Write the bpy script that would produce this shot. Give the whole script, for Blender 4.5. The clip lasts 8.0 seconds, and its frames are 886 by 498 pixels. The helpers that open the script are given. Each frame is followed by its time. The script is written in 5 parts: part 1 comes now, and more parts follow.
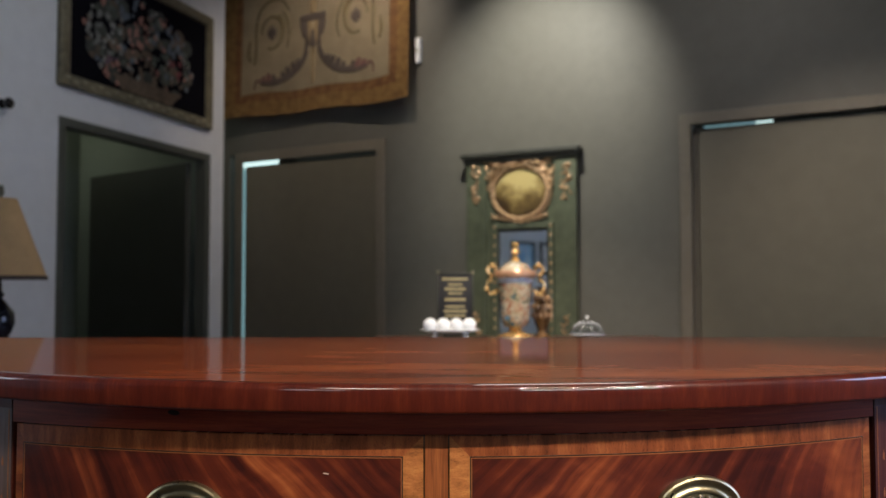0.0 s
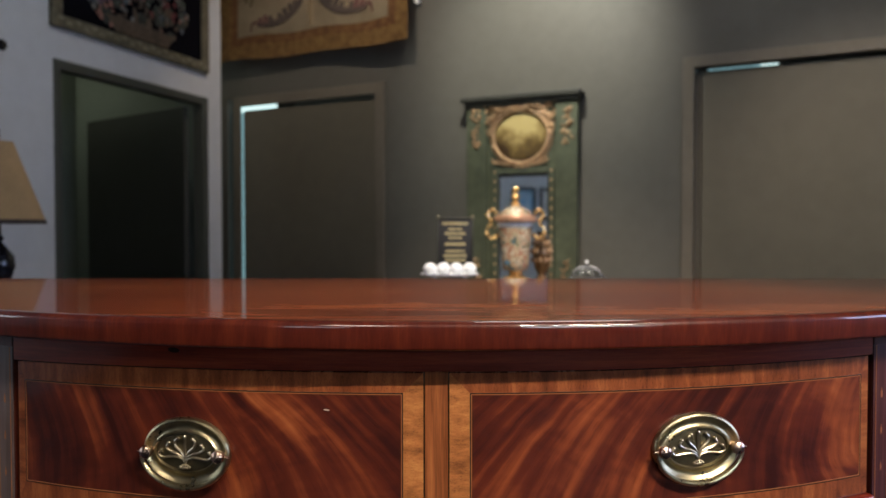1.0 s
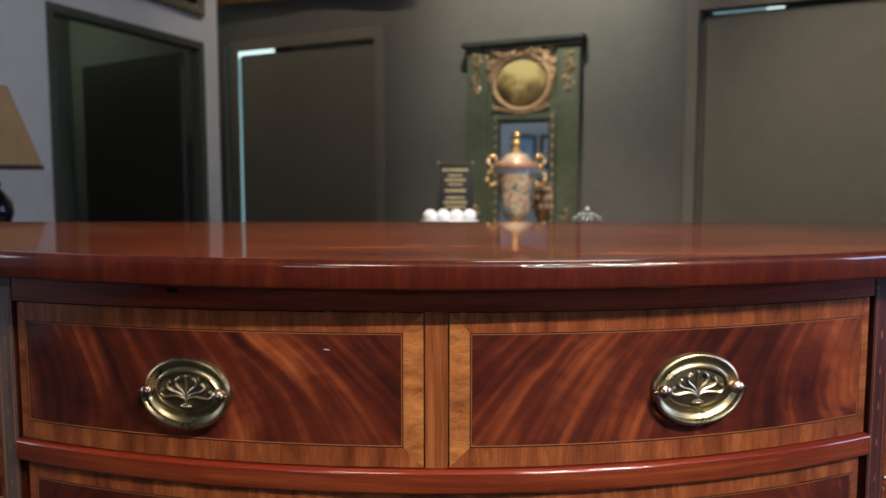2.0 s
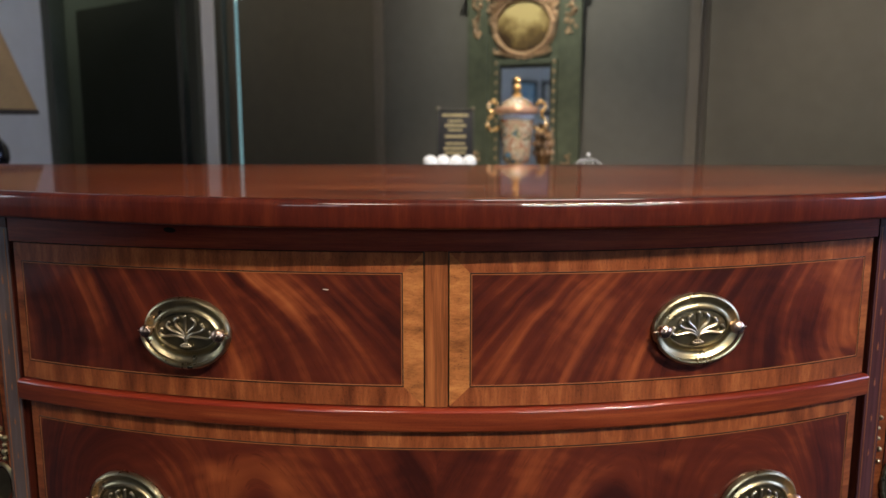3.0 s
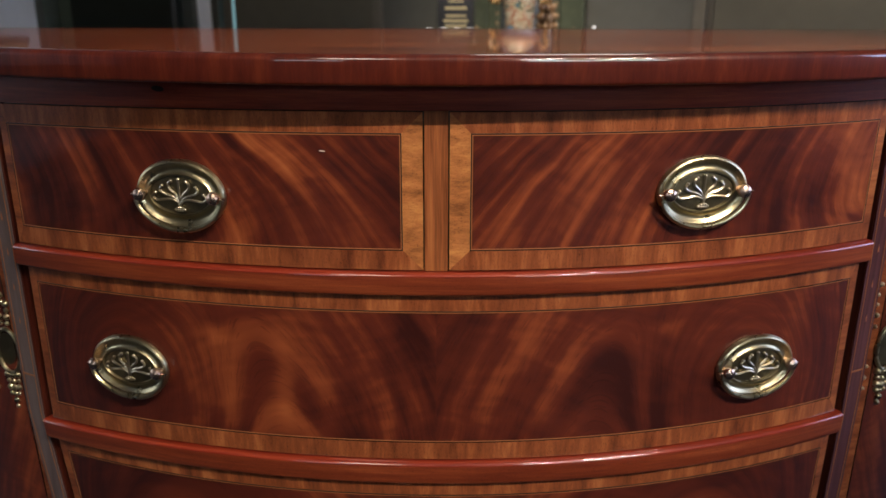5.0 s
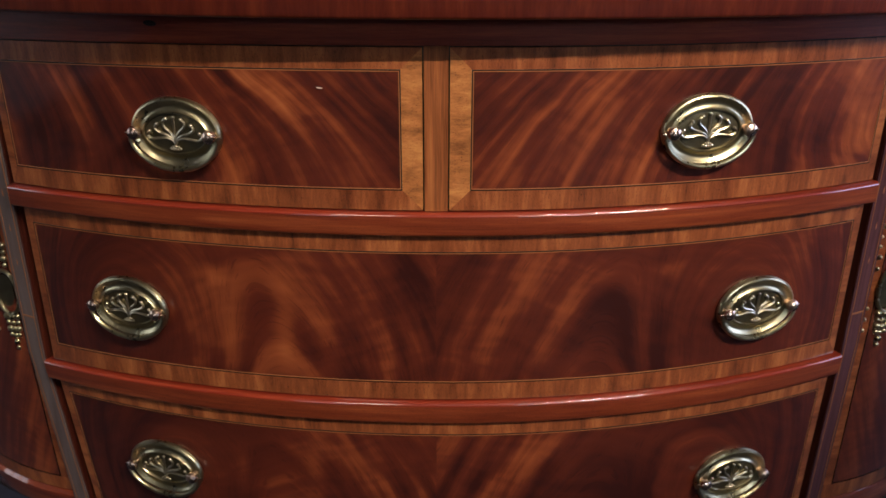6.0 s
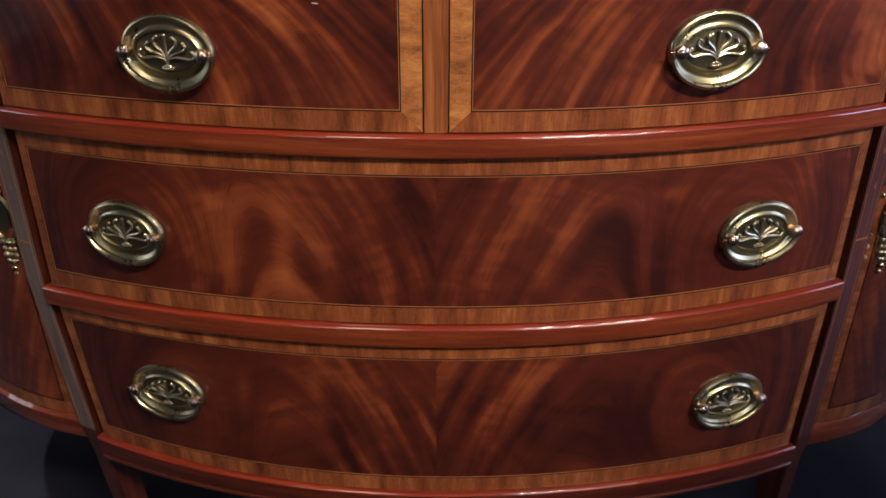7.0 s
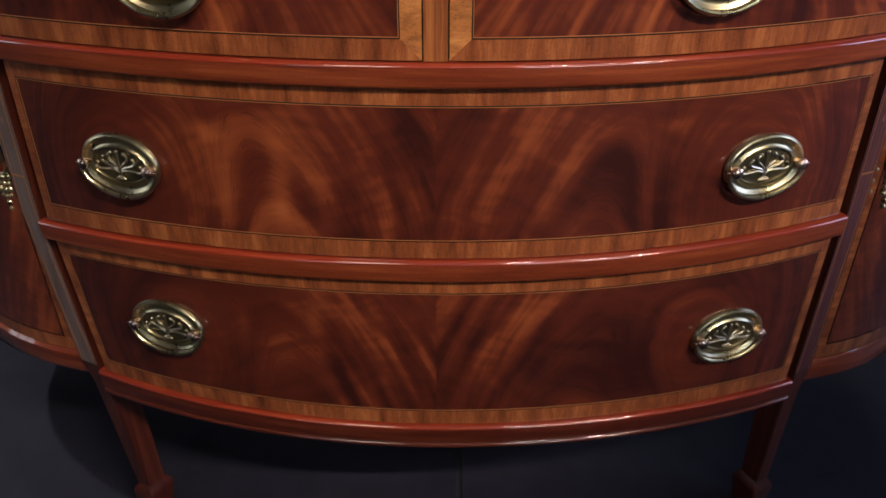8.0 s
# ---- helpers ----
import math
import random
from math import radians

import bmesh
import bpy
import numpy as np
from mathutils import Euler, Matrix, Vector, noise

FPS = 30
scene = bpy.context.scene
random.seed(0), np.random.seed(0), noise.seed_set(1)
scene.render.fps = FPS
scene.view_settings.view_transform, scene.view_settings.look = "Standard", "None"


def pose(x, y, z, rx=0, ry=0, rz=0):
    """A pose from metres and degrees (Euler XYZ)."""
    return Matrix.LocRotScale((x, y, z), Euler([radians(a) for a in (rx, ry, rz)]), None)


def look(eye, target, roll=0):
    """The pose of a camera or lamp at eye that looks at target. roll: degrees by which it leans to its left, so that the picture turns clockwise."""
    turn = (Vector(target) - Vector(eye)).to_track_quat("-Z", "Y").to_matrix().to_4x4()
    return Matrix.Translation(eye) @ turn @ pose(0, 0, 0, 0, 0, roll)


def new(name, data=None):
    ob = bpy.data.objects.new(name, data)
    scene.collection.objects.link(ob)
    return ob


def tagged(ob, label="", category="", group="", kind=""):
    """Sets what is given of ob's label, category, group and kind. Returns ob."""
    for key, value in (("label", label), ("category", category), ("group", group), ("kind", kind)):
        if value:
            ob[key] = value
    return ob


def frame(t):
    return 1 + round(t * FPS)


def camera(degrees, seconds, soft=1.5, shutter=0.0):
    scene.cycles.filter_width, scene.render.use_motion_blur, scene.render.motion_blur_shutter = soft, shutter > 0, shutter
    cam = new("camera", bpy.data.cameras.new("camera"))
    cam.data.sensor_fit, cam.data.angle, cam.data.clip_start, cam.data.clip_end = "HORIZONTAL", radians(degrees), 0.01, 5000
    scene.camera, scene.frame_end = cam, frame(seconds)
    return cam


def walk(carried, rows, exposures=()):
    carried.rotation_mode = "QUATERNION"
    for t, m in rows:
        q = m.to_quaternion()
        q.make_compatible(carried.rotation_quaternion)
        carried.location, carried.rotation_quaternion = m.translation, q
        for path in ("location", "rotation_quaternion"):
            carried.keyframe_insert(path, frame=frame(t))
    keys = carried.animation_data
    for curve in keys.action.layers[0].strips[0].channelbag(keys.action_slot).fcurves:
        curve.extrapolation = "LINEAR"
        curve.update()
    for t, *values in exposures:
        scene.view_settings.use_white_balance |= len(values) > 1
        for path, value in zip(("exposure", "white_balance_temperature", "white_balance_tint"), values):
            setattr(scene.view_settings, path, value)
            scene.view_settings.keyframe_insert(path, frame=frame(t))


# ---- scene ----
cam = camera(58.95, 8.0)
YAW = 0.264
# seconds, eye x, y, z in metres, pitch and roll in degrees: a tripod head that tilts slowly down
ROWS = [
    (0.0, 0.0050, -0.7344, 0.9843, 2.382, 0.048),
    (0.5, 0.0049, -0.7299, 0.9802, 0.449, 0.032),
    (1.0, 0.0049, -0.7255, 0.9759, -1.541, 0.016),
    (1.5, 0.0048, -0.7213, 0.9715, -3.499, 0.000),
    (3.0, 0.0046, -0.7101, 0.9582, -9.095, -0.047),
    (3.5, 0.0046, -0.7061, 0.9526, -11.319, -0.063),
    (4.0, 0.0045, -0.7022, 0.9469, -13.527, -0.079),
    (4.5, 0.0045, -0.6985, 0.9409, -15.803, -0.095),
    (6.0, 0.0043, -0.6905, 0.9255, -21.398, -0.143),
    (6.5, 0.0043, -0.6873, 0.9183, -23.931, -0.159),
    (7.0, 0.0042, -0.6848, 0.9118, -26.151, -0.175),
    (7.5, 0.0042, -0.6828, 0.9058, -28.191, -0.191),
    (8.0, 0.0042, -0.6808, 0.8995, -30.341, -0.206),
]
walk(cam, [(t, pose(x, y, z, 90 + pitch, roll, YAW)) for t, x, y, z, pitch, roll in ROWS])
cam.data.dof.use_dof = True
cam.data.dof.focus_distance = 0.70
cam.data.dof.aperture_fstop = 7.0

# ---- world and light ----
world = bpy.data.worlds.new("world")
scene.world = world
world.use_nodes = True
wn = world.node_tree
sky = wn.nodes.new("ShaderNodeTexSky")
sky.sky_type, sky.sun_disc = "NISHITA", False
sky.sun_elevation, sky.sun_rotation = radians(40), radians(120)
wn.nodes["Background"].inputs["Strength"].default_value = 0.10
wn.links.new(sky.outputs["Color"], wn.nodes["Background"].inputs["Color"])


def area(name, place, target, size, power, colour, spread=180):
    data = bpy.data.lights.new(name, "AREA")
    data.shape, data.size, data.size_y = "RECTANGLE", size[0], size[1]
    data.energy, data.color, data.spread = power, colour, radians(spread)
    ob = new(name, data)
    ob.matrix_world = look(place, target)
    return ob


def spot(name, place, target, power, angle, colour, blend=0.6, radius=0.05):
    data = bpy.data.lights.new(name, "SPOT")
    data.energy, data.spot_size, data.spot_blend = power, radians(angle), blend
    data.color, data.shadow_soft_size = colour, radius
    ob = new(name, data)
    ob.matrix_world = look(place, target)
    return ob


WARM = (1.0, 0.86, 0.70)
# ceiling down-lights over the dark wall, the far table and the sideboard
spot("wall_washer_light", (0.10, 3.60, 3.95), (0.70, 5.16, 2.32), 570, 58, (1.0, 0.98, 0.86), 1.0)
spot("tapestry_light", (-0.85, 4.75, 3.95), (-0.90, 5.95, 2.95), 125, 96, WARM, 1.0)
spot("door_light", (1.5, 1.6, 3.95), (2.5, 4.2, 0.7), 400, 43, WARM, 1.0)
spot("table_light", (0.45, 0.75, 3.95), (0.42, 3.5, 0.95), 980, 38, WARM, 0.9, 0.03)
spot("sideboard_light", (-0.90, -3.25, 3.95), (0.10, 0.0, 0.88), 470, 16.0, WARM, 1.0, 0.70)
# a row of small lamps on a track
for i in range(12):
    spot("track_light", (0.95 + 0.195 * i, -2.90, 3.95), (0.10, 0.0, 0.88), 142, 17.0, WARM, 1.0, 0.028)
# unseen lamp added to brighten the floor left of the sideboard
spot("floor_fill_light", (-1.45, 0.10, 3.95), (-1.25, 0.20, 0.0), 480, 30, (1.0, 0.95, 0.92), 1.0, 0.06)
# added spot that stands in for daylight on the white wall
spot("white_wall_fill_light", (-0.70, 3.10, 3.95), (-2.75, 4.3, 2.35), 33, 72, (0.95, 1.0, 0.96), 1.0)
# general fill added under the ceiling, with no fitting to match it
area("room_fill_light", (0.8, 2.6, 3.96), (0.8, 2.6, 0.0), (1.2, 1.2), 34, (1.0, 0.93, 0.84))
# hidden lamp added to lift the side room beyond the doorway
area("side_room_fill_light", (-4.0, 6.6, 2.9), (-4.0, 6.6, 0.0), (0.5, 0.5), 6.0, (0.95, 1.0, 0.80))


# ---- materials ----
def material(name):
    m = bpy.data.materials.new(name)
    m.use_nodes = True
    return m, m.node_tree.nodes, m.node_tree.links, m.node_tree.nodes["Principled BSDF"]


def nd(nodes, kind, **values):
    n = nodes.new("ShaderNode" + kind)
    for key, value in values.items():
        n.inputs[key].default_value = value
    return n


def mth(nodes, links, op, a, b=None, c=None):
    n = nodes.new("ShaderNodeMath")
    n.operation = op
    for i, v in enumerate((a, b, c)):
        if v is None:
            continue
        if isinstance(v, (int, float)):
            n.inputs[i].default_value = v
        else:
            links.new(v, n.inputs[i])
    return n.outputs[0]


def ramp(nodes, links, fac, stops):
    n = nodes.new("ShaderNodeValToRGB")
    els = n.color_ramp.elements
    while len(els) < len(stops):
        els.new(0.5)
    for e, (p, c) in zip(els, stops):
        e.position, e.color = p, (*c, 1)
    links.new(fac, n.inputs["Fac"])
    return n.outputs["Color"]


def noise_of(nodes, links, vec, scale, detail=3.0, rough=0.5, distort=0.0):
    n = nd(nodes, "TexNoise", Scale=scale, Detail=detail, Roughness=rough, Distortion=distort)
    if vec is not None:
        links.new(vec, n.inputs["Vector"])
    return n.outputs["Fac"]


def combine(nodes, links, x, y, z=0.0):
    n = nodes.new("ShaderNodeCombineXYZ")
    for i, v in enumerate((x, y, z)):
        if isinstance(v, (int, float)):
            n.inputs[i].default_value = v
        else:
            links.new(v, n.inputs[i])
    return n.outputs[0]


def bump(nodes, links, shader, height, strength, distance):
    b = nd(nodes, "Bump", Strength=strength, Distance=distance)
    links.new(height, b.inputs["Height"])
    links.new(b.outputs["Normal"], shader.inputs["Normal"])
    return b


def split_uv(nodes, links):
    uv = nodes.new("ShaderNodeUVMap")
    uv.uv_map = "UVMap"
    s = nodes.new("ShaderNodeSeparateXYZ")
    links.new(uv.outputs["UV"], s.inputs[0])
    return s.outputs[0], s.outputs[1]


def polish(sh, rough=0.42, coat=1.0, coat_rough=0.045):
    sh.inputs["Roughness"].default_value = rough
    sh.inputs["Coat Weight"].default_value = coat
    sh.inputs["Coat Roughness"].default_value = coat_rough
    sh.inputs["Specular IOR Level"].default_value = 0.14


DARK, MID, LIGHT, PALE = (0.022, 0.0044, 0.0034), (0.066, 0.0120, 0.0060), (0.163, 0.0385, 0.0132), (0.33, 0.108, 0.034)


def flame(name, seed, lean=0.5, curve=0.0, fan=0.0, lumps=(), eye=None, base=0.0, contrast=1.0, cell=1.0):
    """Book-matched flame mahogany veneer. UV: metres along the bow from the match line, and up.
    lean and curve slope the grain away from the match line, fan spreads it towards the ends; eye = (along, up, reach, amount) bends it round a crotch."""
    m, n, l, sh = material(name)
    u, v = split_uv(n, l)

    def mul(a, b):
        return mth(n, l, "MULTIPLY", a, b)

    def add(a, b):
        return mth(n, l, "ADD", a, b)

    def sub(a, b):
        return mth(n, l, "SUBTRACT", a, b)

    def bell(du, dv):
        return mth(n, l, "POWER", 2.718, mul(add(mul(du, du), mul(dv, dv)), -1.0))

    x = mth(n, l, "ABSOLUTE", u)
    half = mul(mth(n, l, "SIGN", u), 0.11)
    # slow swell of the grain, a little different in the two halves
    slow = sub(noise_of(n, l, combine(n, l, x, v, add(half, seed)), 6.5, 1.5, 0.45), 0.5)
    fine = sub(noise_of(n, l, combine(n, l, x, v, add(half, seed + 30)), 26.0, 1.5, 0.5), 0.5)
    warp = add(mul(slow, 0.085), mul(fine, 0.017))
    y = add(v, warp)
    # grain lines: x = c + lean * y + curve * y * y, flatter near the match line and steeper towards the ends
    tilt = mul(sub(1.0, mul(x, fan)), lean)
    across = sub(sub(x, mul(y, tilt)), mul(mul(y, y), curve))
    across = add(across, mul(warp, 0.55))
    along = add(y, mul(x, 0.3))
    if eye:
        # long flat arcs that open towards the ends
        dx, dy = mul(sub(x, eye[0]), 0.55), sub(v, eye[1])
        ring = mth(n, l, "SQRT", add(add(mul(dx, dx), mul(dy, dy)), 0.0012))
        ring = add(ring, mul(warp, 1.0))
        near = mul(bell(mul(dx, 1 / eye[2]), mul(dy, 0.45 / eye[2])), eye[3])
        across = add(mul(across, sub(1.0, near)), mul(mul(ring, -1.0), near))
        contrast = mul(sub(1.0, mul(near, 0.76)), contrast)

    def layer(ka, kl, off, detail=1.0, rough=0.5):
        return noise_of(n, l, combine(n, l, mul(across, ka * cell), mul(along, kl), add(half, seed + off)), 1.0, detail, rough)

    broad = layer(40.0, 6.0, 0.0, 1.5)
    streak = layer(95.0, 9.0, 3.0, 1.5, 0.5)
    thin = layer(320.0, 16.0, 5.0, 2.0, 0.6)
    # short glints across the grain, and pores along it
    curl = noise_of(n, l, combine(n, l, mul(across, 30.0), mul(along, 70.0), seed + 9), 1.0, 1.5, 0.5)
    pore = noise_of(n, l, combine(n, l, mul(across, 900.0), mul(along, 60.0), seed + 7), 1.0, 1.0, 0.5)
    mask = noise_of(n, l, combine(n, l, x, v, add(half, seed + 20)), 9.0, 1.0, 0.5)
    shift = base
    # broad lights and darks of the crotch figure: (along, up, half width, half height, amount)
    for cu, cv, wu, wv, amount in lumps:
        shift = add(mul(bell(mul(sub(u, cu), 1 / wu), mul(sub(v, cv), 1 / wv)), amount), shift)
    f = add(mul(sub(broad, 0.5), 0.50), mul(sub(streak, 0.5), 0.25))
    f = mul(f, mul(add(mul(mask, 1.5), 0.25), contrast))
    f = add(f, mul(sub(thin, 0.5), 0.055))
    f = add(f, mul(sub(curl, 0.5), 0.11))
    f = sub(f, mul(mth(n, l, "GREATER_THAN", pore, 0.64), 0.025))
    f = add(add(f, 0.5), shift)
    l.new(ramp(n, l, f, [(0.36, DARK), (0.475, MID), (0.585, LIGHT), (0.76, PALE)]), sh.inputs["Base Color"])
    polish(sh)
    bump(n, l, sh, noise_of(n, l, combine(n, l, u, v, seed), 14.0, 2.0), 0.05, 0.003)
    return m


def straight(name, tones, seed, across=90.0, along=4.0, rough=0.42, coat=1.0, spread=(0.36, 0.66), patch=0.0, wavy=0.10, glint=0.0):
    """Straight-grained polished wood: UV x runs across the grain, y along it."""
    m, n, l, sh = material(name)
    u, v = split_uv(n, l)
    info = n.new("ShaderNodeObjectInfo")
    z = mth(n, l, "ADD", mth(n, l, "MULTIPLY", info.outputs["Random"], 7.0), seed)
    a = noise_of(n, l, combine(n, l, mth(n, l, "MULTIPLY", u, across), mth(n, l, "MULTIPLY", v, along), z), 1.0, 4.0, 0.65, 0.3)
    b = noise_of(n, l, combine(n, l, mth(n, l, "MULTIPLY", u, across * 7), mth(n, l, "MULTIPLY", v, along * 7), z), 1.0, 2.0, 0.6)
    f = mth(n, l, "ADD", mth(n, l, "MULTIPLY", a, 0.8), mth(n, l, "MULTIPLY", b, 0.2))
    if patch:
        # soft light and dark stripes, and short dark pores along the grain
        stripe = noise_of(n, l, combine(n, l, mth(n, l, "MULTIPLY", u, 55.0), mth(n, l, "MULTIPLY", v, 6.0), z), 1.0, 1.5, 0.5)
        f = mth(n, l, "ADD", f, mth(n, l, "MULTIPLY", mth(n, l, "SUBTRACT", stripe, 0.5), patch))
        pore = noise_of(n, l, combine(n, l, mth(n, l, "MULTIPLY", u, 1900.0), mth(n, l, "MULTIPLY", v, 520.0), z), 1.0, 1.0, 0.5)
        f = mth(n, l, "SUBTRACT", f, mth(n, l, "MULTIPLY", mth(n, l, "MAXIMUM", mth(n, l, "SUBTRACT", pore, 0.60), 0.0), 1.3))
    lo, hi = spread
    c = ramp(n, l, f, [(lo, tones[0]), ((lo + hi) / 2, tones[1]), (hi, tones[2])])
    l.new(c, sh.inputs["Base Color"])
    polish(sh, rough, coat)
    tex = n.new("ShaderNodeTexCoord")
    swell = noise_of(n, l, tex.outputs["Object"], 38.0, 2.0)
    b2 = bump(n, l, sh, mth(n, l, "ADD", mth(n, l, "MULTIPLY", b, 0.06), swell), wavy, 0.0016)
    if glint:
        # uneven lacquer on a narrow edge
        fine = nd(n, "Bump", Strength=glint, Distance=0.0003)
        l.new(noise_of(n, l, tex.outputs["Object"], 330.0, 2.0), fine.inputs["Height"])
        l.new(b2.outputs["Normal"], fine.inputs["Normal"])
        l.new(fine.outputs["Normal"], sh.inputs["Coat Normal"])
        sh.inputs["Coat IOR"].default_value = 1.65
        sh.inputs["Coat Roughness"].default_value = 0.025
    return m


def plain(name, colour, rough=0.5, metal=0.0, grain=0.06, scale=30.0, relief=0.0, coat=0.0):
    m, n, l, sh = material(name)
    tex = n.new("ShaderNodeTexCoord")
    f = noise_of(n, l, tex.outputs["Object"], scale, 4.0, 0.6)
    g = noise_of(n, l, tex.outputs["Object"], scale * 0.09, 3.0, 0.5)
    f = mth(n, l, "ADD", mth(n, l, "MULTIPLY", f, 0.5), mth(n, l, "MULTIPLY", g, 0.5))
    low = tuple(max(0.0, v * (1 - 3.2 * grain)) for v in colour)
    high = tuple(v * (1 + 3.2 * grain) for v in colour)
    l.new(ramp(n, l, f, [(0.35, low), (0.65, high)]), sh.inputs["Base Color"])
    l.new(mth(n, l, "ADD", mth(n, l, "MULTIPLY", mth(n, l, "SUBTRACT", g, 0.5), 0.3), rough), sh.inputs["Roughness"])
    sh.inputs["Metallic"].default_value = metal
    sh.inputs["Coat Weight"].default_value = coat
    if relief:
        bump(n, l, sh, f, 0.4, relief)
    return m


def aged_brass(name, bright, dark, rough=0.24):
    m, n, l, sh = material(name)
    tex = n.new("ShaderNodeTexCoord")
    f = noise_of(n, l, tex.outputs["Object"], 210.0, 3.0, 0.6)
    g = noise_of(n, l, tex.outputs["Object"], 38.0, 3.0, 0.5)
    k = mth(n, l, "ADD", mth(n, l, "MULTIPLY", f, 0.3), mth(n, l, "MULTIPLY", g, 0.7))
    l.new(ramp(n, l, k, [(0.30, dark), (0.65, bright)]), sh.inputs["Base Color"])
    l.new(mth(n, l, "ADD", mth(n, l, "MULTIPLY", k, 0.25), rough - 0.1), sh.inputs["Roughness"])
    sh.inputs["Metallic"].default_value = 1.0
    bump(n, l, sh, g, 0.04, 0.0006)
    return m


FLAME_TOP = flame("flame_veneer_drawer_pair", 1.7, 1.0, 4.0, 2.0, ((-0.13, 0.0, 0.09, 0.10, 0.012), (0.13, -0.01, 0.05, 0.10, 0.030), (0.425, 0.0, 0.028, 0.2, 0.10), (-0.40, 0.0, 0.12, 0.2, -0.050), (0.32, 0.0, 0.07, 0.2, -0.060)), None, -0.026, 0.90)
FLAME_MIDDLE = flame("flame_veneer_middle_drawer", 5.2, 0.42, 1.2, 0.0, ((-0.205, -0.005, 0.070, 0.060, 0.066), (-0.152, -0.010, 0.013, 0.050, 0.11), (-0.222, 0.036, 0.013, 0.009, 0.09), (0.232, 0.046, 0.013, 0.009, 0.09), (0.105, 0.000, 0.020, 0.07, 0.06), (0.20, -0.03, 0.080, 0.07, -0.085), (0.0, 0.0, 0.05, 0.12, -0.025), (0.385, 0.05, 0.015, 0.03, 0.05), (-0.40, 0.0, 0.09, 0.3, -0.045)), (0.335, -0.045, 0.072, 0.95), -0.047, 0.86)
FLAME_LOW = flame("flame_veneer_low_drawer", 11.3, 0.42, 1.0, 0.0, ((-0.18, 0.025, 0.07, 0.05, 0.030), (-0.132, 0.03, 0.012, 0.045, 0.06), (0.13, 0.03, 0.03, 0.05, 0.035), (0.20, -0.02, 0.07, 0.06, -0.060), (0.0, 0.0, 0.05, 0.15, -0.015), (-0.40, 0.0, 0.11, 0.3, -0.05), (0.34, 0.0, 0.11, 0.3, -0.03)), (0.325, -0.045, 0.072, 0.75), -0.052, 0.84)
FLAME_DOOR = flame("flame_veneer_door", 13.1, 0.4, 0.0, 0.0, (), None, -0.03, 0.7)
BAND = straight("crossband_veneer", ((0.047, 0.0108, 0.0048), (0.160, 0.0440, 0.0150), (0.300, 0.107, 0.0360)), 2.0, 60, 10, spread=(0.26, 0.76), patch=0.36)
SATIN = straight("satinwood_crossband", ((0.10, 0.033, 0.0115), (0.27, 0.100, 0.031), (0.42, 0.180, 0.057)), 4.0, 90, 26, spread=(0.26, 0.74), patch=0.32)
MULLION = straight("mullion_mahogany", ((0.095, 0.027, 0.0095), (0.190, 0.060, 0.0195), (0.270, 0.094, 0.030)), 6.0, 160, 6)
RAIL = straight("rail_mahogany", ((0.066, 0.0100, 0.0046), (0.128, 0.0235, 0.0084), (0.205, 0.050, 0.0165)), 8.0, 120, 5, spread=(0.30, 0.70), wavy=0.12, patch=0.12)
LIP = straight("red_stained_arris", ((0.095, 0.0090, 0.0045), (0.150, 0.0165, 0.0065), (0.200, 0.029, 0.010)), 9.0, 160, 5, wavy=0.05, glint=0.13)
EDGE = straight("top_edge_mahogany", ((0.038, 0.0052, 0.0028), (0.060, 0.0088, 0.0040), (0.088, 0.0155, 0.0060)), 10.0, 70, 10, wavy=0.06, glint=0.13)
TOPWOOD = straight("top_mahogany", ((0.088, 0.0140, 0.0045), (0.19, 0.037, 0.0098), (0.34, 0.088, 0.022)), 12.0, 17, 2.6, coat=0.75, spread=(0.33, 0.69), wavy=0.03)
FRIEZE = straight("frieze_mahogany", ((0.085, 0.0105, 0.0050), (0.130, 0.0175, 0.0075), (0.180, 0.031, 0.0110)), 14.0, 120, 6)
# darkened rail wood: the dim light low on the case is put into its colour
BASEWOOD = straight("shaded_base_mahogany", ((0.034, 0.0055, 0.0030), (0.056, 0.0095, 0.0044), (0.085, 0.0170, 0.0068)), 15.0, 120, 6, wavy=0.05, glint=0.13)
# set darker than the rails: the shade on the legs is in this colour
POST = straight("shaded_post_mahogany", ((0.026, 0.0045, 0.0028), (0.042, 0.0080, 0.0045), (0.066, 0.015, 0.0075)), 16.0, 150, 5)
# the grey and plum reflections on the posts are painted into these two colours
POST_GREY_SHEEN = straight("grey_sheen_post_veneer", ((0.066, 0.046, 0.045), (0.090, 0.066, 0.064), (0.115, 0.090, 0.086)), 18.0, 150, 5)
POST_PLUM_SHEEN = straight("plum_sheen_post_veneer", ((0.034, 0.0095, 0.010), (0.050, 0.015, 0.016), (0.075, 0.027, 0.028)), 19.0, 150, 5)
# near black, so the shade in the gaps beside the drawers is in the colour
CARCASS = plain("shaded_carcass_wood", (0.014, 0.0055, 0.0035), 0.7)
STRING_DARK = plain("ebony_line", (0.010, 0.006, 0.005), 0.3, grain=0.02)
STRING_LIGHT = plain("boxwood_line", (0.20, 0.080, 0.032), 0.4, grain=0.04)
for line_wood in (STRING_DARK, STRING_LIGHT):
    line_wood.node_tree.nodes["Principled BSDF"].inputs["Specular IOR Level"].default_value = 0.12
BRASS = aged_brass("aged_brass", (0.43, 0.375, 0.235), (0.33, 0.28, 0.170), 0.27)
BRASS_DARK = aged_brass("aged_brass_field", (0.22, 0.19, 0.12), (0.13, 0.11, 0.07), 0.36)
COPPERY = aged_brass("worn_post_brass", (0.66, 0.47, 0.38), (0.46, 0.33, 0.26), 0.24)
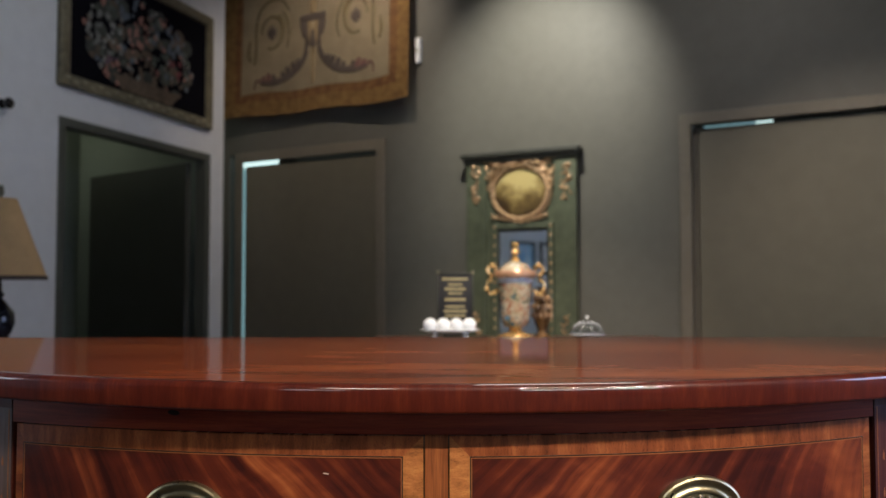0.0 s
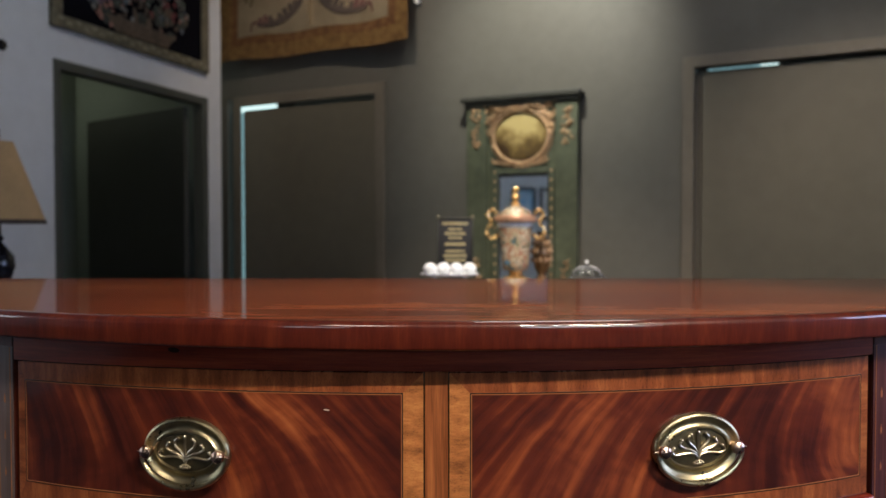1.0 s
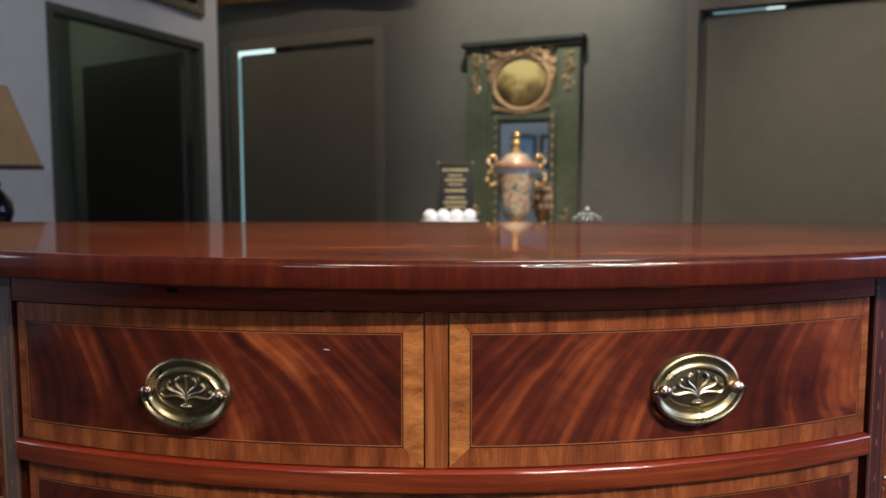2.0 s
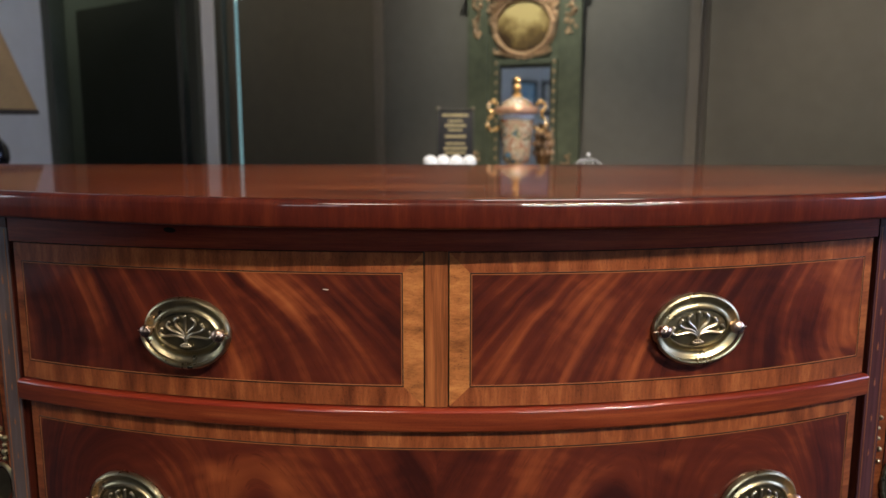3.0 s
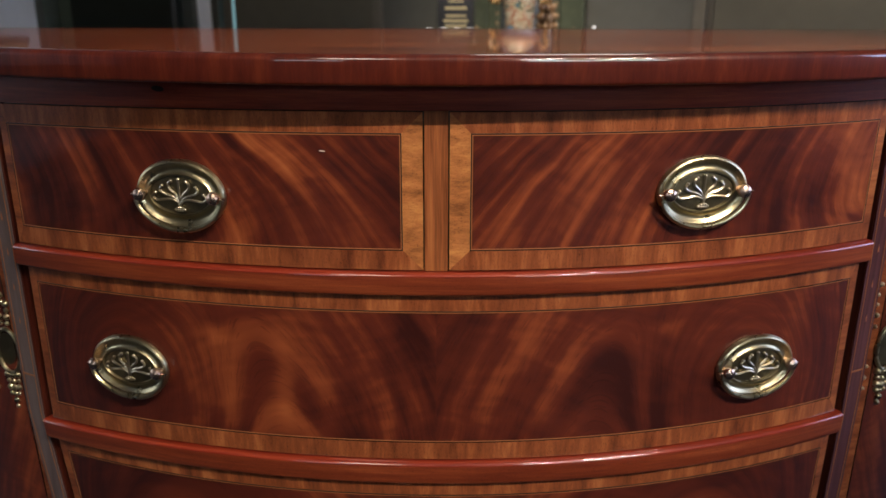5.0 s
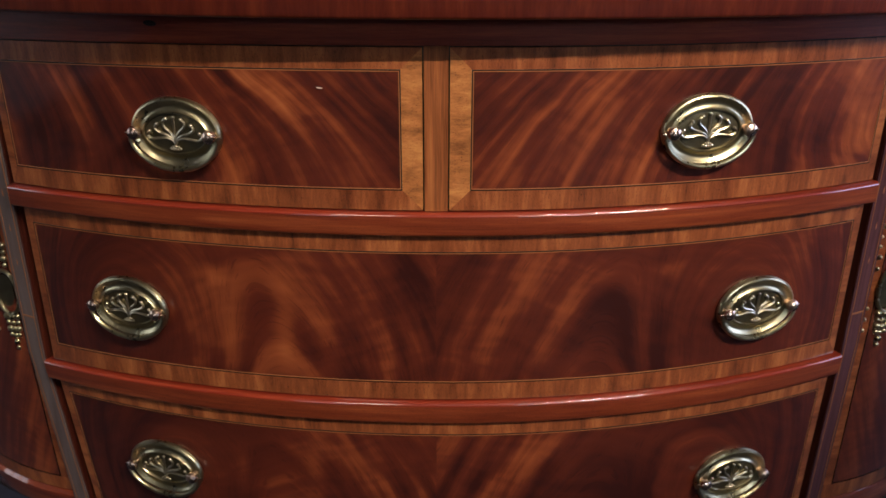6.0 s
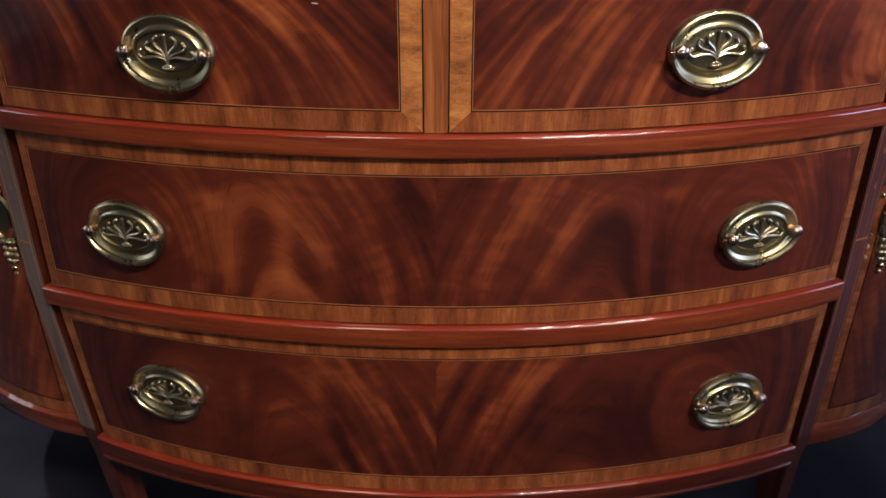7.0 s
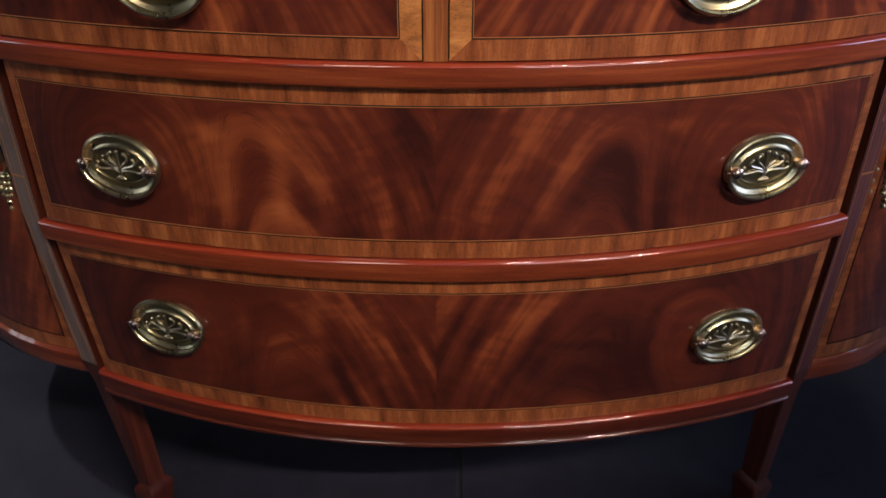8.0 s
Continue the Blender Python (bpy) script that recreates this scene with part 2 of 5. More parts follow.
SILVERED = aged_brass("rubbed_silvery_brass", (0.48, 0.42, 0.31), (0.35, 0.30, 0.21), 0.30)
GILT = aged_brass("gilt", (0.95, 0.64, 0.28), (0.62, 0.36, 0.13), 0.24)
GILT.node_tree.nodes["Principled BSDF"].inputs["Metallic"].default_value = 0.8
WALL_DARK = plain("dark_grey_green_paint", (0.092, 0.086, 0.072), 0.55, grain=0.03, scale=9.0, relief=0.0008)
WALL_WHITE = plain("off_white_paint", (0.62, 0.62, 0.63), 0.7, grain=0.02, scale=8.0, relief=0.0008)
TRIM = plain("dark_taupe_trim_paint", (0.100, 0.087, 0.069), 0.45, grain=0.03)
DOORPAINT = plain("taupe_door_paint", (0.118, 0.104, 0.075), 0.5, grain=0.03, scale=8.0)
DOORDARK = plain("dark_door_paint", (0.035, 0.035, 0.028), 0.5, grain=0.03)
ROOMGREEN = plain("grey_green_paint", (0.16, 0.18, 0.15), 0.7, grain=0.03)
FLOOR_MAT = plain("charcoal_floor_tile", (0.0130, 0.0130, 0.0215), 0.6, grain=0.10, scale=20.0, relief=0.0006)
JOINT = plain("floor_joint", (0.006, 0.006, 0.008), 0.8)
CEILING_MAT = plain("ceiling_paint", (0.24, 0.235, 0.225), 0.8, grain=0.02)
BLACK = plain("black_enamel", (0.008, 0.008, 0.012), 0.22, grain=0.02, coat=0.3)
WHITE = plain("white_porcelain", (0.80, 0.82, 0.85), 0.35, grain=0.01)
GREEN_PAINT = plain("old_green_paint", (0.066, 0.074, 0.044), 0.5, grain=0.10, scale=14.0)
GREEN_DARK = plain("dark_cornice_paint", (0.022, 0.022, 0.017), 0.5, grain=0.06)
COPPER_GILT = plain("rubbed_gilt_carving", (0.42, 0.265, 0.145), 0.32, 0.5, 0.16, 40.0)
TABLEWOOD = plain("dark_table_wood", (0.06, 0.026, 0.014), 0.35, grain=0.08, scale=12)
SHADE = plain("tan_linen_shade", (0.37, 0.235, 0.11), 0.9, grain=0.05, scale=120)

FLOOR_MAT.node_tree.nodes["Principled BSDF"].inputs["Specular IOR Level"].default_value = 0.15

def glass_material():
    m, n, l, sh = material("clear_glass")
    sh.inputs["Base Color"].default_value = (0.92, 0.95, 0.95, 1)
    sh.inputs["Roughness"].default_value = 0.03
    sh.inputs["Transmission Weight"].default_value = 1.0
    sh.inputs["IOR"].default_value = 1.45
    return m


def mirror_material():
    m, n, l, sh = material("old_mirror")
    sh.inputs["Base Color"].default_value = (0.86, 0.95, 0.93, 1)
    sh.inputs["Roughness"].default_value = 0.04
    sh.inputs["Metallic"].default_value = 1.0
    return m


def glow_material(name, colour, strength):
    m, n, l, sh = material(name)
    sh.inputs["Base Color"].default_value = (*colour, 1)
    sh.inputs["Emission Color"].default_value = (*colour, 1)
    sh.inputs["Emission Strength"].default_value = strength
    return m


GLASS, MIRROR = glass_material(), mirror_material()
# opaque white that stands in for glints on the glass dish
GLINT_WHITE = plain("glint_white", (0.90, 0.92, 0.94), 0.12, 0.0, 0.01, coat=1.0)
DAYLIGHT = glow_material("daylight_beyond", (0.45, 0.80, 0.88), 0.40)
DAYBRIGHT = glow_material("bright_daylight_beyond", (0.72, 0.97, 0.95), 1.3)
WINDOWBLUE = glow_material("blue_overcast_sky", (0.52, 0.64, 1.0), 7.5)
WINDOWDIM = glow_material("dim_overcast_sky", (0.86, 0.93, 1.0), 2.6)
WINDOWSUN = glow_material("bright_overcast_sky", (0.80, 0.90, 1.0), 16.0)


# ---- building helpers ----
def mesh_of(bm, name, mat, smooth=True, angle=35):
    me = bpy.data.meshes.new(name)
    bmesh.ops.recalc_face_normals(bm, faces=bm.faces)
    for e in bm.edges:
        e.smooth = not (len(e.link_faces) == 2 and e.calc_face_angle(0.0) > radians(angle))
    for f in bm.faces:
        f.smooth = smooth
    bm.to_mesh(me)
    bm.free()
    me.materials.append(mat)
    return me


def part(name, bm, mat, parent, label="", smooth=True, angle=35):
    ob = new(name, mesh_of(bm, name, mat, smooth, angle))
    ob.parent = parent
    if label:
        ob["label"] = label
    return ob


def thing(name, place=(0, 0, 0), **tags):
    ob = new(name)
    ob.location = place
    ob.empty_display_size = 0.05
    return tagged(ob, **tags)


def box_bm(x0, x1, y0, y1, z0, z1, bevel=0.0, seg=2, bm=None):
    bm = bm or bmesh.new()
    got = bmesh.ops.create_cube(bm, size=1.0)
    bmesh.ops.scale(bm, vec=(x1 - x0, y1 - y0, z1 - z0), verts=got["verts"])
    bmesh.ops.translate(bm, vec=((x0 + x1) / 2, (y0 + y1) / 2, (z0 + z1) / 2), verts=got["verts"])
    if bevel:
        vs = set(got["verts"])
        bmesh.ops.bevel(bm, geom=[e for e in bm.edges if e.verts[0] in vs], offset=bevel, segments=seg, affect="EDGES", profile=0.5)
    return bm


def lathe_bm(profile, steps=32, bm=None, centre=(0, 0), sx=1.0, sy=1.0):
    """Profile of (radius, z), turned round the z axis."""
    bm = bm or bmesh.new()
    rings = []
    for r, z in profile:
        if r < 1e-5:
            rings.append([bm.verts.new((centre[0], centre[1], z))])
        else:
            rings.append([bm.verts.new((centre[0] + r * sx * math.cos(2 * math.pi * k / steps), centre[1] + r * sy * math.sin(2 * math.pi * k / steps), z)) for k in range(steps)])
    for a, b in zip(rings, rings[1:]):
        for k in range(steps):
            j = (k + 1) % steps
            if len(a) == 1 and len(b) > 1:
                bm.faces.new((a[0], b[k], b[j]))
            elif len(b) == 1 and len(a) > 1:
                bm.faces.new((a[k], a[j], b[0]))
            elif len(a) > 1:
                bm.faces.new((a[k], a[j], b[j], b[k]))
    return bm


def tube_bm(points, radius, sides=8, bm=None, closed=False, caps=True):
    """A round bar along points; radius may be a list."""
    bm = bm or bmesh.new()
    pts = [Vector(p) for p in points]
    rad = radius if isinstance(radius, (list, tuple)) else [radius] * len(pts)
    rings = []
    for i, p in enumerate(pts):
        a = pts[i - 1] if i or closed else p
        b = pts[(i + 1) % len(pts)] if i + 1 < len(pts) or closed else p
        t = (b - a).normalized()
        side = t.cross(Vector((0, 0, 1)))
        if side.length < 0.2:
            side = t.cross(Vector((0, 1, 0)))
        side.normalize()
        up = side.cross(t)
        rings.append([bm.verts.new(p + rad[i] * (math.cos(2 * math.pi * k / sides) * side + math.sin(2 * math.pi * k / sides) * up)) for k in range(sides)])
    pairs = list(zip(rings, rings[1:])) + ([(rings[-1], rings[0])] if closed else [])
    for a, b in pairs:
        for k in range(sides):
            j = (k + 1) % sides
            bm.faces.new((a[k], a[j], b[j], b[k]))
    if caps and not closed:
        bm.faces.new(rings[0][::-1])
        bm.faces.new(rings[-1])
    return bm


def ball_bm(bm, place, r, sx=1.0, sy=1.0, sz=1.0, seg=12):
    got = bmesh.ops.create_uvsphere(bm, u_segments=seg, v_segments=max(6, seg // 2 + 2), radius=r)
    bmesh.ops.scale(bm, vec=(sx, sy, sz), verts=got["verts"])
    bmesh.ops.translate(bm, vec=place, verts=got["verts"])
    return bm


# ---- the sideboard: a bow front, its centre line at x = 0, the bow's foremost line at y = 0 ----
R = 1.0652


# how far the ends of the old case have dropped or risen, by height: (height, one end, the other end)
SAG = ((0.0, 0.0, 0.0), (0.16, 0.004, -0.004), (0.262, 0.008, -0.009), (0.36, 0.001, -0.002), (0.488, -0.009, 0.003), (0.57, -0.004, 0.002), (0.70, -0.004, 0.003), (0.842, -0.006, 0.0), (0.862, 0.0, 0.0), (0.90, 0.0, 0.0))


def sag(s, z):
    for (za, la, ra), (zb, lb, rb) in zip(SAG, SAG[1:]):
        if z <= zb:
            break
    w = min(1.0, max(0.0, (z - za) / (zb - za)))
    end = (ra + (rb - ra) * w) if s > 0 else (la + (lb - la) * w)
    return end * min(1.0, abs(s) / 0.4665) ** 2


WING, WING_TURN, WING_RATE = 0.497, 0.19, 2.9   # where the rounded ends begin, their first heading, and its change per metre


def turn(s):
    """Heading of the front at arc length s: the bow between the posts, then a quarter round to each side."""
    u = abs(s) - WING
    h = abs(s) / R if u <= 0 else min(math.pi / 2, WING_TURN + WING_RATE * u)
    return h if s > 0 else -h


def bow(s, off, z, settled=True):
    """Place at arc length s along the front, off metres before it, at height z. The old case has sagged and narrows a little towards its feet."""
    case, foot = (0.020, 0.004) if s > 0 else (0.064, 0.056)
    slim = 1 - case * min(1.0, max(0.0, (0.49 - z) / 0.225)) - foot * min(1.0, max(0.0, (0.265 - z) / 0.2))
    u = abs(s) - WING
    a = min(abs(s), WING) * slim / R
    x, y, h = R * math.sin(a), R - R * math.cos(a), a
    if u > 0:
        full = (math.pi / 2 - WING_TURN) / WING_RATE
        t = WING_TURN + WING_RATE * min(u, full)
        x += (math.sin(t) - math.sin(WING_TURN)) / WING_RATE
        y += (math.cos(WING_TURN) - math.cos(t)) / WING_RATE + max(0.0, u - full)
        # an overhang eases round the break between the bow and the rounded end
        w = min(1.0, u / 0.07) if off > 0.01 else 1.0
        h = a + (max(t, a) - a) * w * w * (3 - 2 * w) if off > 0.01 else t
    x, y = x + off * math.sin(h), y - off * math.cos(h)
    return Vector((x if s > 0 else -x, y, z + (sag(s, z) if settled else 0.0)))


def bow_strip(s0, s1, section, steps, uv="length", closed=True, ends=True, centre=(0.0, 0.0)):
    """Sweeps a section of (off, z) points along the bow from s0 to s1. UV: metres along, and metres up the section."""
    bm = bmesh.new()
    layer = bm.loops.layers.uv.new("UVMap")
    rows, heights = [], [0.0]
    for a, b in zip(section, section[1:] + section[:1]):
        heights.append(heights[-1] + math.hypot(a[0] - b[0], a[1] - b[1]))
    ss = [s0 + (s1 - s0) * i / steps for i in range(steps + 1)]
    for s in ss:
        rows.append([bm.verts.new(bow(s, off, z)) for off, z in section])
    n = len(section)
    for i in range(steps):
        for j in range(n if closed else n - 1):
            k = (j + 1) % n
            f = bm.faces.new((rows[i][j], rows[i + 1][j], rows[i + 1][k], rows[i][k]))
            us = (ss[i], ss[i + 1], ss[i + 1], ss[i])
            if uv == "flat":
                vs = (section[j][1], section[j][1], section[k][1], section[k][1])
            else:
                vs = (heights[j], heights[j], heights[j + 1], heights[j + 1])
            for loop, uu, vv in zip(f.loops, us, vs):
                uu, vv = uu - centre[0], vv - centre[1]
                loop[layer].uv = (vv, uu) if uv == "along" else (uu, vv)
    if ends and closed:
        for row in (rows[0], rows[-1][::-1]):
            f = bm.faces.new(row)
            for loop in f.loops:
                loop[layer].uv = (loop.vert.co.y, loop.vert.co.z)
    return bm


def slab(s0, s1, z0, z1, front, back, steps, uv="flat", centre=(0.0, 0.0), ease=0.0):
    e = ease
    sec = [(back, z0), (front - e, z0), (front, z0 + e), (front, z1 - e), (front - e, z1), (back, z1)] if e else [(back, z0), (front, z0), (front, z1), (back, z1)]
    return bow_strip(s0, s1, sec, steps, uv, centre=centre)


S_EDGE = 0.4645
TOP, UNDER = 0.893, 0.8668
BAND_W = 0.0190
sideboard = thing("sideboard", label="glossy red-brown mahogany bow-front sideboard with brass oval pulls", category="sideboard")

# top board
def outline(off, end, back):
    pts = [bow(-end + 2 * end * i / 120, off, 0.6) for i in range(121)]
    return [(p.x, p.y) for p in pts] + [(pts[-1].x, back), (pts[0].x, back)]


def board(rings):
    """A board from outlines (off, end, back, z) laid over one another. UV: metres along the depth and the length."""
    bm = bmesh.new()
    layer = bm.loops.layers.uv.new("UVMap")
    loops = [[bm.verts.new((x, y, z)) for x, y in outline(off, end, back)] for off, end, back, z in rings]
    for a, b in zip(loops, loops[1:]):
        for k in range(len(a)):
            j = (k + 1) % len(a)
            bm.faces.new((a[k], a[j], b[j], b[k]))
    bm.faces.new(loops[0][::-1])
    bm.faces.new(loops[-1])
    for f in bm.faces:
        for lp in f.loops:
            c = lp.vert.co
            lp[layer].uv = (c.y, c.x)
    return bm


END = 0.98
part("top_board", board([(0.0285, END + 0.032, 0.556, UNDER + 0.004), (0.0285, END + 0.030, 0.558, TOP - 0.003), (0.0275, END + 0.028, 0.558, TOP)]), TOPWOOD, sideboard, "polished mahogany top with mirror-like gloss")
r = 0.0062
nose = [(0.0366 - r + r * math.cos(radians(a)), TOP - r + r * math.sin(radians(a))) for a in (0, 8, 16, 26, 38, 52, 68, 90)]
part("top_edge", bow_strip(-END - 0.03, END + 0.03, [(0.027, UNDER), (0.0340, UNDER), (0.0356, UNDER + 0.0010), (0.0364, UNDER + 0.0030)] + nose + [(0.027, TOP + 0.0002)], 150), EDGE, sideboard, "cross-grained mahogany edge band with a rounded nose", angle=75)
part("carcass", board([(-0.014, END, 0.54, 0.244), (-0.014, END, 0.54, UNDER - 0.001)]), CARCASS, sideboard, "inner case with the gap shade in its dark colour")
part("frieze", slab(-S_EDGE - 0.004, S_EDGE + 0.004, 0.8425, UNDER - 0.0005, 0.0015, -0.013, 48, "along"), FRIEZE, sideboard, "dark frieze rail under the top")

# rails between the drawers, each with a rounded lip
def rail(name, z0, z1, reach, label, wood):
    r = 0.0040
    top = z1 - r
    sec = [(-0.012, z0), (reach - 0.002, z0), (reach - 0.0006, z0 + 0.0012), (reach, z0 + 0.003), (reach, top - 0.0012), (reach, top), (-0.012, top)]
    ob = part(name, bow_strip(-S_EDGE - 0.002, S_EDGE + 0.002, sec, 64, "along"), wood, sideboard, label, angle=75)
    # the stained round arris along its upper edge
    q = reach + 0.0003
    lip = [(-0.012, top), (q - 0.0004, top)] + [(q - r + r * math.cos(radians(a)), top + r * math.sin(radians(a))) for a in (4, 12, 20, 30, 42, 55, 70, 90)] + [(-0.012, z1)]
    part("arris", bow_strip(-S_EDGE - 0.002, S_EDGE + 0.002, lip, 90, "along"), LIP, ob, "bright red rounded arris", angle=75)
    return ob


rail("rail", 0.6690, 0.6918, 0.0068, "brown-red mahogany drawer rail with a rounded lip", RAIL)
rail("rail", 0.4640, 0.4882, 0.0068, "brown-red mahogany drawer rail with a rounded lip", RAIL)
rail("base_rail", 0.2405, 0.2655, 0.0056, "dark red mahogany base rail with low-down shade in its colour", BASEWOOD)
part("base_bead", bow_strip(-S_EDGE, S_EDGE, [(-0.01, 0.2350), (0.0055, 0.2350), (0.0072, 0.2363), (0.0076, 0.2385), (0.0068, 0.2405), (0.005, 0.2412), (-0.01, 0.2412)], 64, "along"), BASEWOOD, sideboard, "thin bead under the base rail with shade in its dark colour", angle=75)
MX = -0.0046
part("mullion", slab(MX - 0.0108, MX + 0.0108, 0.6925, 0.8420, -0.0004, -0.012, 3), MULLION, sideboard, "straight-grained mahogany divider")


def pull(parent_thing, s, z, sag=0.0):
    """An oval stamped backplate with a hanging bail, standing on the bow."""
    a = s / R
    base = Matrix.Translation(bow(s, 0.0005, z, False)) @ Matrix.Rotation(a * (1 - 0.04 * (z < 0.45)), 4, "Z") @ Matrix.Rotation(radians(sag), 4, "Y")
    # local frame: x along, y into the wood, z up
    A, B = 0.0466, 0.0340
    prof = [(0.0, 0.0), (0.0, 0.0022), (0.0012, 0.0042), (0.0030, 0.0050), (0.0048, 0.0042), (0.0062, 0.0026), (0.0090, 0.0018), (0.0115, 0.0024), (0.0133, 0.0038), (0.0140, 0.0047), (0.0150, 0.0047), (0.0157, 0.0034)]
    field = [(0.0156, 0.0036), (0.0162, 0.0022), (0.0215, 0.0026), (0.0260, 0.0030), (0.0320, 0.0032)]
    bm = bmesh.new()

    def rings(bm, prof, steps=48):
        """Rings set in from the rim by so many metres, at a height."""
        rows = []
        for k, h in prof:
            ka, kb = A - k * 0.95, max(0.0005, B - k)
            rows.append([bm.verts.new((ka * math.cos(2 * math.pi * i / steps), -h, kb * math.sin(2 * math.pi * i / steps))) for i in range(steps)])
        for p, q in zip(rows, rows[1:]):
            for i in range(steps):
                j = (i + 1) % steps
                bm.faces.new((p[i], p[j], q[j], q[i]))
        if prof is field:
            bm.faces.new(rows[-1])
        return bm

    plate = part("drawer_pull", rings(bm, prof), BRASS, parent_thing, "aged brass oval pull stamped with a palmette")
    plate.matrix_basis = base
    part("plate_field", rings(bmesh.new(), field, 40), BRASS_DARK, plate, "dark tarnished oval centre")
    bm = bmesh.new()
    fa, fb = A - 0.0160 * 0.95, B - 0.0160
    root = Vector((0, -0.0046, -0.66 * fb))
    ways = {0: ((0, -0.3), (0, 0.3), (0, 0.84)), 1: ((0.03, -0.28), (0.14, 0.05), (0.32, 0.34), (0.34, 0.60), (0.25, 0.74)),
            2: ((0.05, -0.32), (0.22, -0.10), (0.48, 0.04), (0.63, 0.24), (0.56, 0.46)), 3: ((0.06, -0.38), (0.27, -0.24), (0.54, -0.27), (0.77, -0.31), (0.90, -0.12), (0.82, 0.06))}
    for k in (-3, -2, -1, 0, 1, 2, 3):
        sg = (k > 0) - (k < 0)
        knots = [root] + [Vector((sg * x * fa, -0.0046, z * fb)) for x, z in ways[abs(k)]]
        pts = []
        for i in range(len(knots) - 1):
            p0, p1, p2, p3 = knots[max(0, i - 1)], knots[i], knots[i + 1], knots[min(len(knots) - 1, i + 2)]
            for j in range(6):
                w = j / 6
                pts.append(0.5 * ((2 * p1) + (p2 - p0) * w + (2 * p0 - 5 * p1 + 4 * p2 - p3) * w * w + (3 * p1 - p0 - 3 * p2 + p3) * w ** 3))
        pts.append(knots[-1])
        tube_bm(pts, [0.00095 + 0.00045 * min(1.0, i / 14) for i in range(len(pts))], 6, bm)
        ball_bm(bm, pts[-1], 0.0019, seg=10)
    for dx, dz in ((0, 0), (-0.0024, -0.0004), (0.0024, -0.0004), (-0.0046, -0.0018), (0.0046, -0.0018), (0, -0.0022), (-0.0022, -0.0024), (0.0022, -0.0024)):
        ball_bm(bm, root + Vector((dx, -0.0004, dz - 0.0003)), 0.0016, seg=8)
    part("palmette", bm, SILVERED, plate, "raised brass palmette ornament")
    half = 0.0771 / 2
    for sx in (-1, 1):
        bm = bmesh.new()
        lathe_bm([(0.0036, 0.0), (0.0032, 0.002), (0.0028, 0.004), (0.0044, 0.0048), (0.0060, 0.0066), (0.0066, 0.0090), (0.0058, 0.0116), (0.0034, 0.0134), (0.0, 0.0140)], 16, bm)
        bmesh.ops.rotate(bm, matrix=Matrix.Rotation(radians(90), 3, "X"), verts=bm.verts)
        bmesh.ops.translate(bm, vec=(sx * half, -0.002, 0), verts=bm.verts)
        tube_bm([(sx * (half + 0.003), -0.0090, 0), (sx * (half + 0.0105), -0.0090, -0.0003)], [0.0013, 0.0010], 8, bm)
        part("post", bm, COPPERY, plate, "worn coppery brass post")
    bm = bmesh.new()
    pts, rad = [], []
    for i in range(33):
        th = math.pi + math.pi * i / 32
        c, sn = math.cos(th), math.sin(th)
        pts.append(((half + 0.0070) * c, -0.0090 + 0.0012 * max(0.0, -sn), (B - 0.0008) * sn))
        rad.append(0.0015 + 0.0012 * max(0.0, -sn) ** 0.8)
    tube_bm(pts, rad, 10, bm)
    part("bail", bm, BRASS, plate, "hanging oval brass bail")
    return plate


